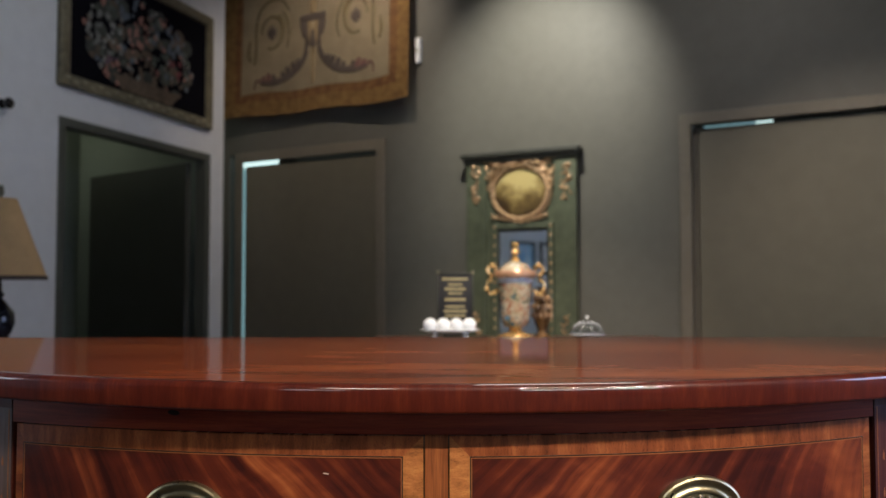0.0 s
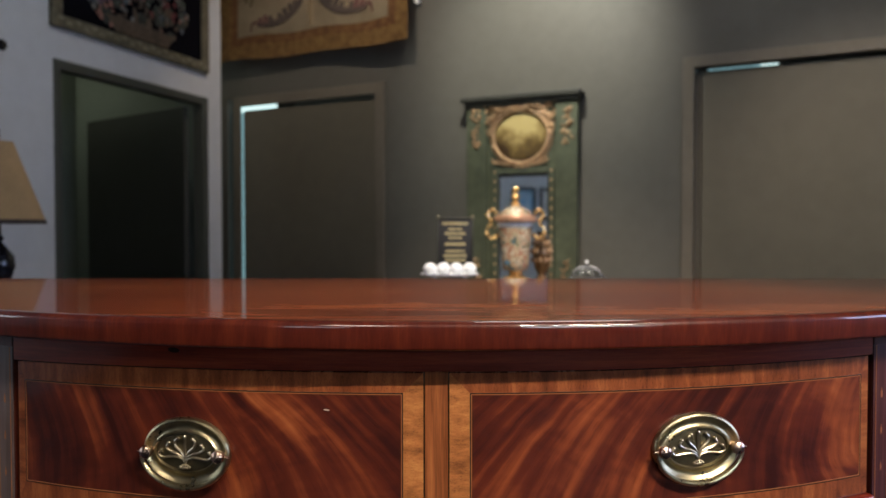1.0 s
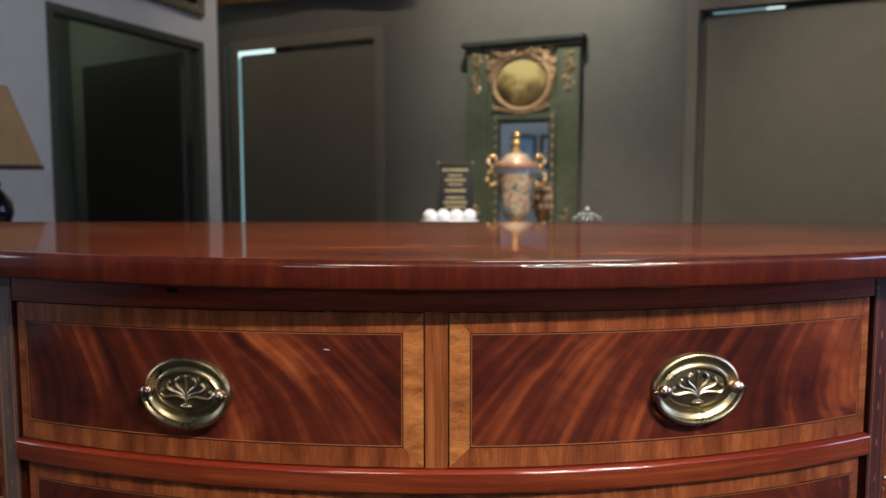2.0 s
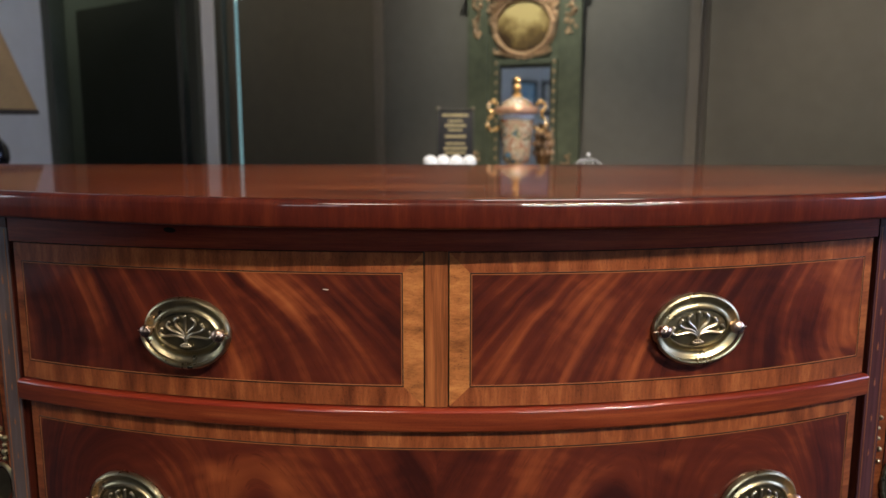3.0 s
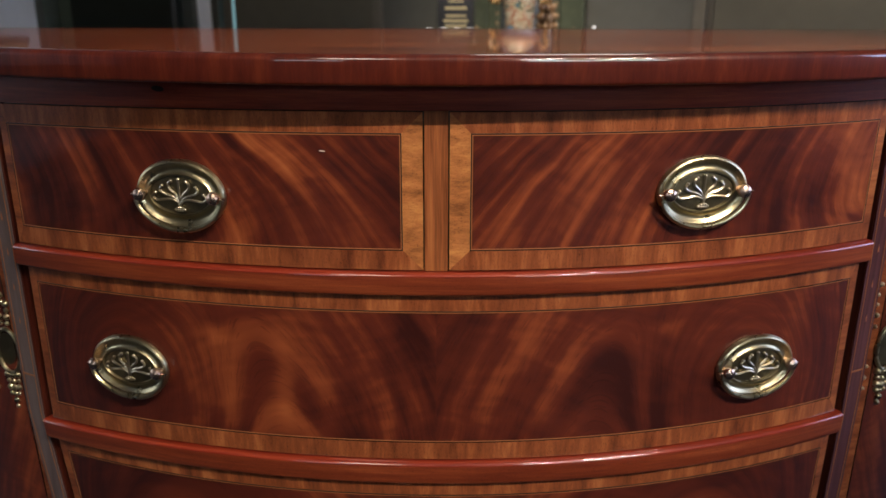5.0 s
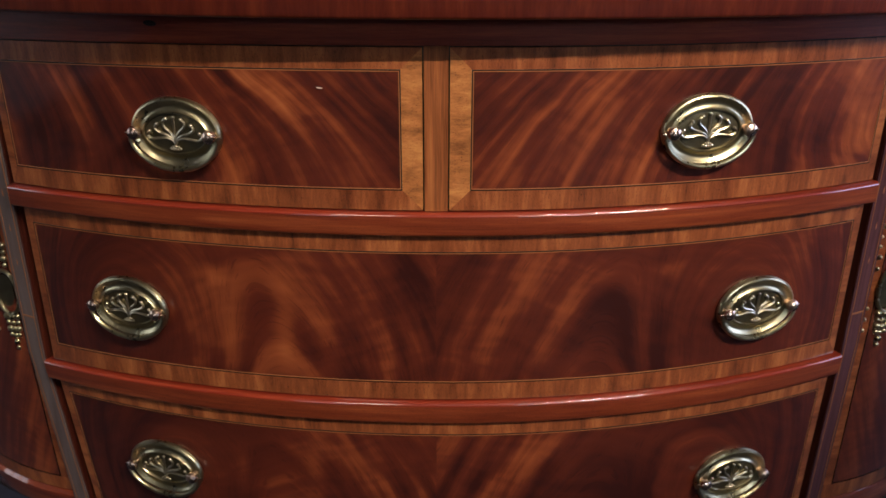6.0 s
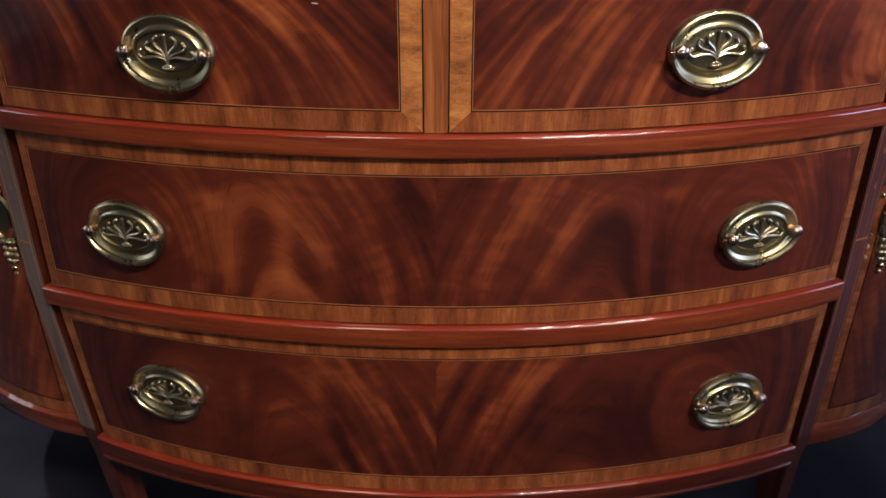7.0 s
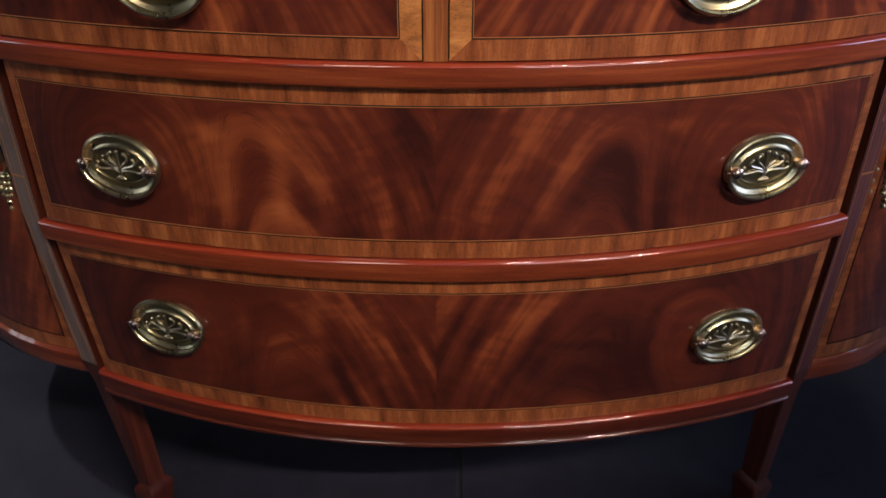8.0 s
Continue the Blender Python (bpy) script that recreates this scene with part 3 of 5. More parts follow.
def drawer(s0, s1, z0, z1, mat, match, sides=(BAND_W, BAND_W), side_mat=None):
    """A drawer front: veneer panel, mitred crossbanding, and a dark and a light line between."""
    g = 0.0008
    s0, s1, z0, z1 = s0 + g, s1 - g, z0 + g, z1 - g
    b = BAND_W
    i0, i1, j0, j1 = s0 + sides[0], s1 - sides[1], z0 + b, z1 - b
    n = max(8, int((s1 - s0) / 0.014))
    front = part("drawer", slab(i0, i1, j0, j1, 0.0, -0.012, n, "flat", match), mat, sideboard, "drawer front in book-matched flame mahogany")

    def band(lower, upper, upright):
        """One mitred strip between two edges, each a pair of (along, up) ends."""
        bm = bmesh.new()
        layer = bm.loops.layers.uv.new("UVMap")
        k = 6 if upright else n
        rows = []
        for i in range(k + 1):
            lo, hi = ((e[0][0] + (e[1][0] - e[0][0]) * i / k, e[0][1] + (e[1][1] - e[0][1]) * i / k) for e in (lower, upper))
            rows.append([(lo, 0.0), (hi, 0.0), (hi, -0.004), (lo, -0.004)])
        vs = [[bm.verts.new(bow(p[0], off, p[1])) for p, off in row] for row in rows]
        for i in range(k):
            for j in range(4):
                m = (j + 1) % 4
                f = bm.faces.new((vs[i][j], vs[i + 1][j], vs[i + 1][m], vs[i][m]))
                for lp, (row, q) in zip(f.loops, ((i, j), (i + 1, j), (i + 1, m), (i, m))):
                    (ps, pz), _ = rows[row][q]
                    lp[layer].uv = (pz, ps) if upright else (ps, pz)
        bm.faces.new(vs[0][::-1])
        bm.faces.new(vs[-1])
        return bm

    side_mat = side_mat or (BAND, BAND)
    part("crossband", band(((i0, j1), (i1, j1)), ((s0, z1), (s1, z1)), False), BAND, front, "striped crossbanding")
    part("crossband", band(((s0, z0), (s1, z0)), ((i0, j0), (i1, j0)), False), BAND, front, "striped crossbanding")
    part("crossband", band(((s0, z0), (s0, z1)), ((i0, j0), (i0, j1)), True), side_mat[0], front, "striped crossbanding")
    part("crossband", band(((i1, j0), (i1, j1)), ((s1, z0), (s1, z1)), True), side_mat[1], front, "striped crossbanding")

    def line(inset, width, mat):
        i, j = i0 + inset, i1 - inset
        p, q = j0 + inset, j1 - inset
        bm = slab(i, j, p, p + width, 0.0004, -0.001, n)
        for args in ((i, j, q - width, q, n), (i, i + width, p, q, 2), (j - width, j, p, q, 2)):
            other = slab(args[0], args[1], args[2], args[3], 0.0004 if args[4] > 2 else 0.00035, -0.001, args[4])
            me = bpy.data.meshes.new("tmp")
            other.to_mesh(me)
            other.free()
            bm.from_mesh(me)
            bpy.data.meshes.remove(me)
        part("inlay_line", bm, mat, front)

    line(0.0, 0.0011, STRING_DARK)
    line(0.0011, 0.0008, STRING_LIGHT)
    return front


THIN = 0.0105
drawer(-S_EDGE, MX - 0.0113, 0.6925, 0.8420, FLAME_TOP, (MX, 0.766), (THIN, BAND_W), (BAND, SATIN))
drawer(MX + 0.0113, S_EDGE, 0.6925, 0.8420, FLAME_TOP, (MX, 0.766), (BAND_W, THIN), (SATIN, BAND))
drawer(-S_EDGE + 0.007, S_EDGE - 0.005, 0.4890, 0.6715, FLAME_MIDDLE, (MX, 0.580), (THIN, THIN))
drawer(-S_EDGE + 0.006, S_EDGE - 0.005, 0.2660, 0.4672, FLAME_LOW, (MX, 0.367), (THIN, THIN))

for s, z, lean in ((-0.2485, 0.7592, 0.0), (0.2480, 0.7642, 0.0), (-0.3300, 0.5700, 0.3), (0.3320, 0.5728, -0.3), (-0.3250, 0.3722, -0.5), (0.3385, 0.3605, -2.0)):
    pull(sideboard, s, z, -lean)


# marks of wear: a pale scratch on one drawer, a dark nick on the rail and on the frieze
WEAR_PALE = plain("bare_scratch", (0.42, 0.34, 0.30), 0.6)
for nm, s, z, w, h, off, mat, lean in (("scratch", -0.108, 0.8055, 0.0032, 0.0006, 0.0003, WEAR_PALE, 6), ("nick", 0.3105, 0.6800, 0.0016, 0.0010, 0.0061, STRING_DARK, 0), ("nick", -0.262, 0.8580, 0.0070, 0.0026, 0.0018, STRING_DARK, 4)):
    bm = bmesh.new()
    ball_bm(bm, (0, 0, 0), 1.0, w, 0.0002, h, 10)
    mark = part(nm, bm, mat, sideboard)
    mark.matrix_basis = Matrix.Translation(bow(s, off, z)) @ Matrix.Rotation(s / R, 4, "Z") @ Matrix.Rotation(radians(lean), 4, "Y")


# posts that run down into tapered legs with spade feet
def prism_face(at, half, front, back, z0, z1):
    bm = bmesh.new()
    layer = bm.loops.layers.uv.new("UVMap")
    zs = [z0, 0.38, 0.49, z1]
    rows = [[bm.verts.new(at(z) @ Vector((x, -y, 0))) for x, y in ((-half, back), (-half, front), (half, front), (half, back))] for z in zs]
    for p, q in zip(rows, rows[1:]):
        for i in range(4):
            bm.faces.new((p[i], p[(i + 1) % 4], q[(i + 1) % 4], q[i]))
    bm.faces.new(rows[0])
    bm.faces.new(rows[-1][::-1])
    for f in bm.faces:
        for lp in f.loops:
            lp[layer].uv = (lp.vert.co.x + lp.vert.co.y, lp.vert.co.z)
    return bm


def post_and_leg(sg):
    s = sg * (S_EDGE + 0.0210)

    def at(z):
        return Matrix.Translation(bow(s, -0.0245, z)) @ Matrix.Rotation(s / R, 4, "Z")

    def prism(levels, bevel):
        bm = bmesh.new()
        layer = bm.loops.layers.uv.new("UVMap")
        rows = [[bm.verts.new(at(z) @ Vector((x * hx, y * hy, 0))) for x, y in ((-1, -1), (1, -1), (1, 1), (-1, 1))] for z, hx, hy in levels]
        for p, q in zip(rows, rows[1:]):
            for i in range(4):
                bm.faces.new((p[i], p[(i + 1) % 4], q[(i + 1) % 4], q[i]))
        bm.faces.new(rows[0])
        bm.faces.new(rows[-1][::-1])
        bmesh.ops.bevel(bm, geom=[e for e in bm.edges if abs(e.verts[0].co.z - e.verts[1].co.z) > 0.006], offset=bevel, segments=2, affect="EDGES")
        for f in bm.faces:
            for lp in f.loops:
                lp[layer].uv = (lp.vert.co.x + lp.vert.co.y, lp.vert.co.z)
        return bm

    leg = part("leg", prism([(UNDER - 0.0005, 0.0140, 0.0245), (0.49, 0.0140, 0.0245), (0.262, 0.0140, 0.0245), (0.236, 0.0130, 0.0200), (0.052, 0.0108, 0.0140)], 0.0015), POST, sideboard, "square tapered mahogany leg running up as a corner post")
    part("spade_foot", prism([(0.060, 0.0112, 0.0145), (0.051, 0.0168, 0.0205), (0.044, 0.0173, 0.0210), (0.0, 0.0125, 0.0150)], 0.0012), POST, leg, "mahogany spade foot")
    part("post_veneer", prism_face(at, 0.0136, 0.0249, 0.0243, 0.270, 0.8530), POST_GREY_SHEEN if sg < 0 else POST_PLUM_SHEEN, leg, "greyish veneer strip with the wall's sheen in its colour" if sg < 0 else "plum veneer strip with the window's sheen in its colour", smooth=False)
    for x in (-0.0095, 0.0095):
        bm = bmesh.new()
        zs = [0.852, 0.49, 0.38, 0.272]
        rows = [[bm.verts.new(at(z) @ Vector((x + dx, dy, 0))) for dx, dy in ((-0.0005, -0.0253), (0.0005, -0.0253), (0.0005, -0.0240), (-0.0005, -0.0240))] for z in zs]
        for p, q in zip(rows, rows[1:]):
            for i in range(4):
                bm.faces.new((p[i], p[(i + 1) % 4], q[(i + 1) % 4], q[i]))
        part("inlay_line", bm, STRING_LIGHT, leg, smooth=False)
    for i in range(6):
        bm = bmesh.new()
        z, r = 0.800 - 0.040 * i, 0.0016 - 0.0001 * i
        for dx in (-0.55, 0, 0.55):
            ball_bm(bm, (dx * r, 0, -abs(dx) * 0.004), r, 0.45, 0.12, 3.2 - abs(dx), 8)
        husk = part("husk_inlay", bm, STRING_LIGHT, leg, "pale husk inlay")
        husk.matrix_basis = at(z) @ Matrix.Translation((0, -0.0249, 0))
    bm = box_bm(-0.0100, 0.0100, -0.0254, -0.0243, -0.001, 0.001)
    part("inlay_bar", bm, STRING_LIGHT, leg, smooth=False).matrix_basis = at(0.535)
    return leg


for sg in (-1, 1):
    post_and_leg(sg)


# side cupboards that carry the bow on to the ends
def side_door(sg):
    lo, hi = S_EDGE + 0.0365, END - 0.045
    s0, s1 = (lo, hi) if sg > 0 else (-hi, -lo)
    z0, z1 = 0.2780, 0.8420
    b = BAND_W
    door = part("door", slab(s0 + b, s1 - b, z0 + b, z1 - b, -0.009, -0.0135, 22, "flat", (sg * 0.62, 0.57)), FLAME_DOOR, sideboard, "curved side door in flame mahogany")
    for args in ((s0, s1, z1 - b, z1, 26, "flat"), (s0, s1, z0, z0 + b, 26, "flat")):
        part("crossband", slab(*args[:4], -0.009, -0.0135, args[4], args[5]), BAND, door, "striped crossbanding")
    for p, q in ((s0, s0 + b), (s1 - b, s1)):
        bm = slab(p, q, z0 + b, z1 - b, -0.009, -0.0135, 2)
        layer = bm.loops.layers.uv.active
        for f in bm.faces:
            for lp in f.loops:
                lp[layer].uv = (lp[layer].uv[1], lp[layer].uv[0])
        part("crossband", bm, BAND, door, "striped crossbanding")
    i0, i1 = s0 + b, s1 - b
    for p, q, u, v, k in ((i0, i1, z0 + b, z0 + b + 0.0014, 24), (i0, i1, z1 - b - 0.0014, z1 - b, 24), (i0, i0 + 0.0014, z0 + b + 0.0014, z1 - b - 0.0014, 1), (i1 - 0.0014, i1, z0 + b + 0.0014, z1 - b - 0.0014, 1)):
        part("inlay_line", slab(p, q, u, v, -0.0086, -0.011, k), STRING_DARK, door)
    part("base_rail", bow_strip(min(sg * (lo - 0.006), sg * END), max(sg * (lo - 0.006), sg * END), [(-0.014, 0.246), (-0.007, 0.246), (-0.005, 0.249), (-0.005, 0.272), (-0.0085, 0.2770), (-0.014, 0.2770)], 26, "along"), RAIL, sideboard, "curved mahogany base rail")
    part("frieze", slab(min(sg * (lo - 0.004), sg * END), max(sg * (lo - 0.004), sg * END), 0.8425, UNDER - 0.0005, -0.004, -0.013, 26, "along"), FRIEZE, sideboard)
    part("end_stile", slab(min(sg * hi, sg * END), max(sg * hi, sg * END), 0.2775, 0.8425, -0.003, -0.014, 3), POST, sideboard)
    # brass key plate with beaded drops
    s, z = sg * (S_EDGE + (0.066 if sg > 0 else 0.052)), 0.556
    base = Matrix.Translation(bow(s, -0.0084, z)) @ Matrix.Rotation(turn(s), 4, "Z")
    bm = bmesh.new()
    tube_bm([(0.015 * math.cos(2 * math.pi * i / 28), -0.003, 0.027 * math.sin(2 * math.pi * i / 28)) for i in range(28)], 0.0024, 8, bm, closed=True)
    ring = part("key_plate", bm, BRASS, sideboard, "oval brass key plate hung with beaded drops")
    ring.matrix_basis = base
    bm = bmesh.new()
    ball_bm(bm, (0, -0.0008, 0), 0.0155, 1, 0.12, 1.6, 16)
    part("plate_field", bm, BRASS_DARK, ring, "dark tarnished oval centre")
    for dx, z_hi, count in ((-0.0065, 0.058, 4), (0.0065, 0.058, 4), (0.0, 0.068, 2), (0.0, -0.031, 6), (-0.0075, -0.030, 4), (0.0075, -0.030, 4)):
        for i in range(count):
            bm = bmesh.new()
            zz = z_hi - 0.0080 * i
            xx = dx * (1 - 0.10 * i)
            ball_bm(bm, (xx, -0.0022, zz), 0.0030 if i % 2 else 0.0040, seg=8)
            part("bead", bm, BRASS, ring)
    for side in (-1, 1):
        for k, zz in enumerate((0.078, 0.066, 0.054, 0.041, 0.027, -0.022, -0.036, -0.050)):
            bm = bmesh.new()
            ball_bm(bm, (side * (0.0235 + 0.002 * math.sin(1.3 * k)), -0.0014, zz), 0.0023 if k % 3 else 0.0029, seg=8)
            part("garland_bead", bm, BRASS, ring)
    return door


for sg in (-1, 1):
    side_door(sg)
# back legs
for sg in (-1, 1):
    bm = bmesh.new()
    layer = bm.loops.layers.uv.new("UVMap")
    x = sg * 0.68
    rows = [[bm.verts.new((x + dx * h, 0.49 + dy * h, z)) for dx, dy in ((-1, -1), (1, -1), (1, 1), (-1, 1))] for z, h in ((0.2445, 0.018), (0.0, 0.012))]
    for i in range(4):
        bm.faces.new((rows[0][i], rows[0][(i + 1) % 4], rows[1][(i + 1) % 4], rows[1][i]))
    bm.faces.new(rows[0])
    bm.faces.new(rows[1][::-1])
    part("leg", bm, POST, sideboard, "plain square back leg", smooth=False)


# ---- the room ----
DW = Vector((0.875, -0.484, 0)).normalized()      # along the dark wall
DN = Vector((-DW.y, DW.x, 0))                      # out through it
DP = Vector((-0.58, 5.90, 0))
WW = Vector((0.306, 0.952, 0)).normalized()       # along the white wall
WN = Vector((-WW.y, WW.x, 0))
WP = Vector((-2.11, 6.305, 0))
HIGH = 4.0


def frame_of(origin, along, normal):
    return Matrix(((along.x, normal.x, 0, origin.x), (along.y, normal.y, 0, origin.y), (0, 0, 1, 0), (0, 0, 0, 1)))


DARKWALL = frame_of(DP, DW, DN)    # local x along, y into the wall, z up
WHITEWALL = frame_of(WP, WW, WN)


def wall_with_openings(name, matrix, a0, a1, openings, mat, label, thick=0.14, high=HIGH):
    """A wall in its local frame, with openings (a0, a1, z0, z1) cut through."""
    bm = bmesh.new()
    cuts = sorted(openings)
    at = a0
    for p, q, u, v in cuts:
        box_bm(at, p, 0, thick, 0, high, bm=bm)
        if v < high:
            box_bm(p, q, 0, thick, v, high, bm=bm)
        if u > 0:
            box_bm(p, q, 0, thick, 0, u, bm=bm)
        at = q
    box_bm(at, a1, 0, thick, 0, high, bm=bm)
    ob = new(name, mesh_of(bm, name, mat, False))
    ob.matrix_world = matrix
    return tagged(ob, label=label, category="wall", kind="structure")


def local_part(name, bm, mat, parent, label="", smooth=False):
    return part(name, bm, mat, parent, label, smooth)


D1 = (-1.535, 0.005, 0.0, 2.115)
D2 = (2.585, 4.35, 0.0, 2.075)
WD = (-1.795, -0.020, 0.0, 2.129)
wall_with_openings("wall_north", DARKWALL, -1.785, 6.2, [(-1.70, 0.04, 0.0, 2.19), D2], WALL_DARK, "dark grey-green painted plaster wall with two door openings")
wall_with_openings("wall_west", WHITEWALL, -11.5, 0.17, [(-7.9, -6.4, 0.8, 2.2), WD], WALL_WHITE, "off-white painted plaster wall with a doorway")


TRIM_GREEN = plain("grey_green_trim_paint", (0.072, 0.075, 0.062), 0.45, grain=0.03)
TRIM_LIGHT = plain("taupe_trim_paint", (0.140, 0.120, 0.092), 0.45, grain=0.03)


def door_trim(name, matrix, opening, width, proud, label, deep=0.10, paint=None):
    p, q, _, v = opening
    holder = new(name)
    holder.matrix_world = matrix
    tagged(holder, label=label, category="door frame", kind="structure")
    for x0, x1, z0, z1 in ((p - width, p + 0.012, 0, v + width), (q - 0.012, q + width, 0, v + width), (p + 0.012, q - 0.012, v - 0.012, v + width)):
        local_part("trim", box_bm(x0, x1, -proud, deep, z0, z1, 0.004), paint or TRIM, holder)
    return holder


door_trim("door_frame_1", DARKWALL, D1, 0.082, 0.024, "taupe painted door frame round a closed door", -0.002, TRIM_LIGHT)
door_trim("door_frame_2", DARKWALL, D2, 0.065, 0.022, "taupe painted door frame, lighter than the wall", 0.10, TRIM_LIGHT)
door_trim("door_frame_3", WHITEWALL, (WD[0] + 0.055, WD[1] - 0.075, 0, WD[3] - 0.055), 0.055, 0.004, "dark grey-green painted door frame", 0.10, TRIM_GREEN)


def slab_door(name, matrix, x0, x1, z1, y, mat, label):
    holder = new(name)
    holder.matrix_world = matrix
    tagged(holder, label=label, category="door", kind="structure")
    local_part("leaf", box_bm(x0, x1, y, y + 0.045, 0.008, z1, 0.003), mat, holder)
    return holder


slab_door("door_1", DARKWALL, -1.506, 0.030, 2.072, 0.006, DOORPAINT, "closed taupe painted slab door with daylight leaking round its edge")
far_door = slab_door("door_2", DARKWALL, 2.640, 4.33, 2.040, 0.035, DOORPAINT, "closed taupe painted slab door lit from above")
# strip added behind the gap so that its shade reads brown, not black
local_part("gap_shade_strip", box_bm(2.598, 2.634, 0.050, 0.075, 0.0, 2.045, 0.002), TRIM, far_door)

# unseen box added behind the doors to block the sky; daylight at one end
for nm, dims in (("wall_sky_blocker", (-1.98, 6.2, 1.30, 1.40, 0, 3.0)), ("ceiling_sky_blocker", (-1.98, 6.2, 0.14, 1.30, 2.60, 2.70)), ("wall_sky_blocker_end", (-2.02, -1.98, 0.14, 1.40, 0, 3.0)), ("wall_sky_blocker_end_2", (6.2, 6.3, 0.14, 1.40, 0, 3.0))):
    ob = new(nm, mesh_of(box_bm(*dims), nm, TRIM, False))
    ob.matrix_world = DARKWALL
    tagged(ob, label="dark unseen box behind the doors, added to block the sky", category="wall", kind="structure")
for a0, a1, z0, z1, glow in ((-1.97, -1.40, 0.0, 2.115, DAYLIGHT), (-1.97, -1.40, 2.12, 2.30, DAYBRIGHT), (2.62, 2.965, 2.06, 2.30, DAYLIGHT), (2.97, 3.085, 2.06, 2.30, DAYBRIGHT)):
    ob = new("backdrop", mesh_of(box_bm(a0, a1, 0.34, 0.35, z0, z1), "backdrop", glow, False))
    ob.matrix_world = DARKWALL
    tagged(ob, label="bright daylight in the space behind the door", category="backdrop", kind="structure")

# the side room behind the open doorway
side_room = new("wall_side_room", mesh_of(box_bm(-3.4, 0.7, 2.05, 2.15, 0, 3.0), "wall_side_room", ROOMGREEN, False))
side_room.matrix_world = WHITEWALL
tagged(side_room, label="grey-green painted wall of the side room", category="wall", kind="structure")
for nm, dims in (("wall_side_room_south", (-3.5, -3.4, 0.14, 2.15, 0, 3.0)), ("wall_side_room_north", (0.6, 0.7, 0.14, 2.15, 0, 3.0))):
    ob = new(nm, mesh_of(box_bm(*dims), nm, ROOMGREEN, False))
    ob.matrix_world = WHITEWALL
    tagged(ob, label="grey-green painted wall of the side room", category="wall", kind="structure")
ob = new("ceiling_side_room", mesh_of(box_bm(-3.5, 0.7, 0.14, 2.15, 3.0, 3.1), "ceiling_side_room", CEILING_MAT, False))
ob.matrix_world = WHITEWALL
tagged(ob, label="plain side room ceiling", category="ceiling", kind="structure")
leaf = thing("open_door", label="dark painted door standing ajar in the doorway", category="door", kind="structure")
leaf.matrix_world = Matrix.Translation((-2.297, 6.156, 0)) @ Matrix.Rotation(math.atan2(7.17 - 6.156, -3.61 + 2.297), 4, "Z")
local_part("leaf", box_bm(0.0, 1.66, -0.045, 0.0, 0.01, 2.04, 0.003), DOORDARK, leaf)
local_part("edge_strip", box_bm(1.66, 1.663, -0.035, -0.010, 0.9, 1.1), TRIM, leaf)


def ground():
    bm = box_bm(-7.5, 7.0, -5.0, 9.5, -0.10, -0.004)
    ob = new("floor", mesh_of(bm, "floor", JOINT, False))
    tagged(ob, label="dark charcoal floor of large square tiles", category="floor", kind="structure")
    size, gap = 1.22, 0.003
    tile = mesh_of(box_bm(-size / 2 + gap, size / 2 - gap, -size / 2 + gap, size / 2 - gap, -0.012, 0.0, 0.0015, 1), "tile", FLOOR_MAT, False)
    for i in range(-5, 6):
        for j in range(-3, 8):
            t = new("tile", tile)
            t.parent = ob
            t.location = (0.028 + size * (i + 0.5), 0.11 + size * j, 0)
    return ob


ceiling = new("ceiling", mesh_of(box_bm(-7.5, 7.0, -5.0, 9.5, HIGH, HIGH + 0.1), "ceiling", CEILING_MAT, False))
tagged(ceiling, label="plain pale ceiling", category="ceiling", kind="structure")

# walls behind and beside the camera, with windows
SOUTH = frame_of(Vector((0, -4.5, 0)), Vector((-1, 0, 0)), Vector((0, -1, 0)))
EAST = frame_of(Vector((4.0, 0, 0)), Vector((0, -1, 0)), Vector((1, 0, 0)))
SW = [(-3.5, -1.05, 1.45, 2.1), (1.35, 2.45, 0.9, 2.3)]
EW = [(-1.0, 1.4, 0.85, 2.3)]
wall_with_openings("wall_south", SOUTH, -4.14, 6.5, SW, WALL_DARK, "dark grey-green wall with two windows")
wall_with_openings("wall_east", EAST, -3.9, 4.6, EW, WALL_DARK, "dark grey-green wall with a window")


def window(name, matrix, opening, bars, sky):
    p, q, u, v = opening
    holder = new(name)
    holder.matrix_world = matrix
    tagged(holder, label="painted window with small panes", category="window", kind="structure")
    for dims in ((p, p + 0.05, u, v), (q - 0.05, q, u, v), (p + 0.05, q - 0.05, u, u + 0.05), (p + 0.05, q - 0.05, v - 0.05, v)):
        local_part("window_frame", box_bm(dims[0], dims[1], 0.02, 0.09, dims[2], dims[3]), WALL_WHITE, holder)
    for i in range(1, bars):
        x = p + (q - p) * i / bars
        local_part("glazing_bar", box_bm(x - 0.016, x + 0.016, 0.03, 0.07, u + 0.05, v - 0.05), WALL_WHITE, holder)
    out = new("backdrop", mesh_of(box_bm(p - 0.3, q + 0.3, 0.45, 0.46, u - 0.4, v + 0.4), "backdrop", sky, False))
    out.matrix_world = matrix
    tagged(out, label="bright overcast sky outside the window", category="backdrop", kind="structure")
    return holder


window("window_1", SOUTH, SW[0], 18, WINDOWSUN)
window("window_2", SOUTH, SW[1], 5, WINDOWDIM)
window("window_4", WHITEWALL, (-7.9, -6.4, 0.8, 2.2), 4, WINDOWDIM)
window("window_3", EAST, EW[0], 5, WINDOWBLUE)


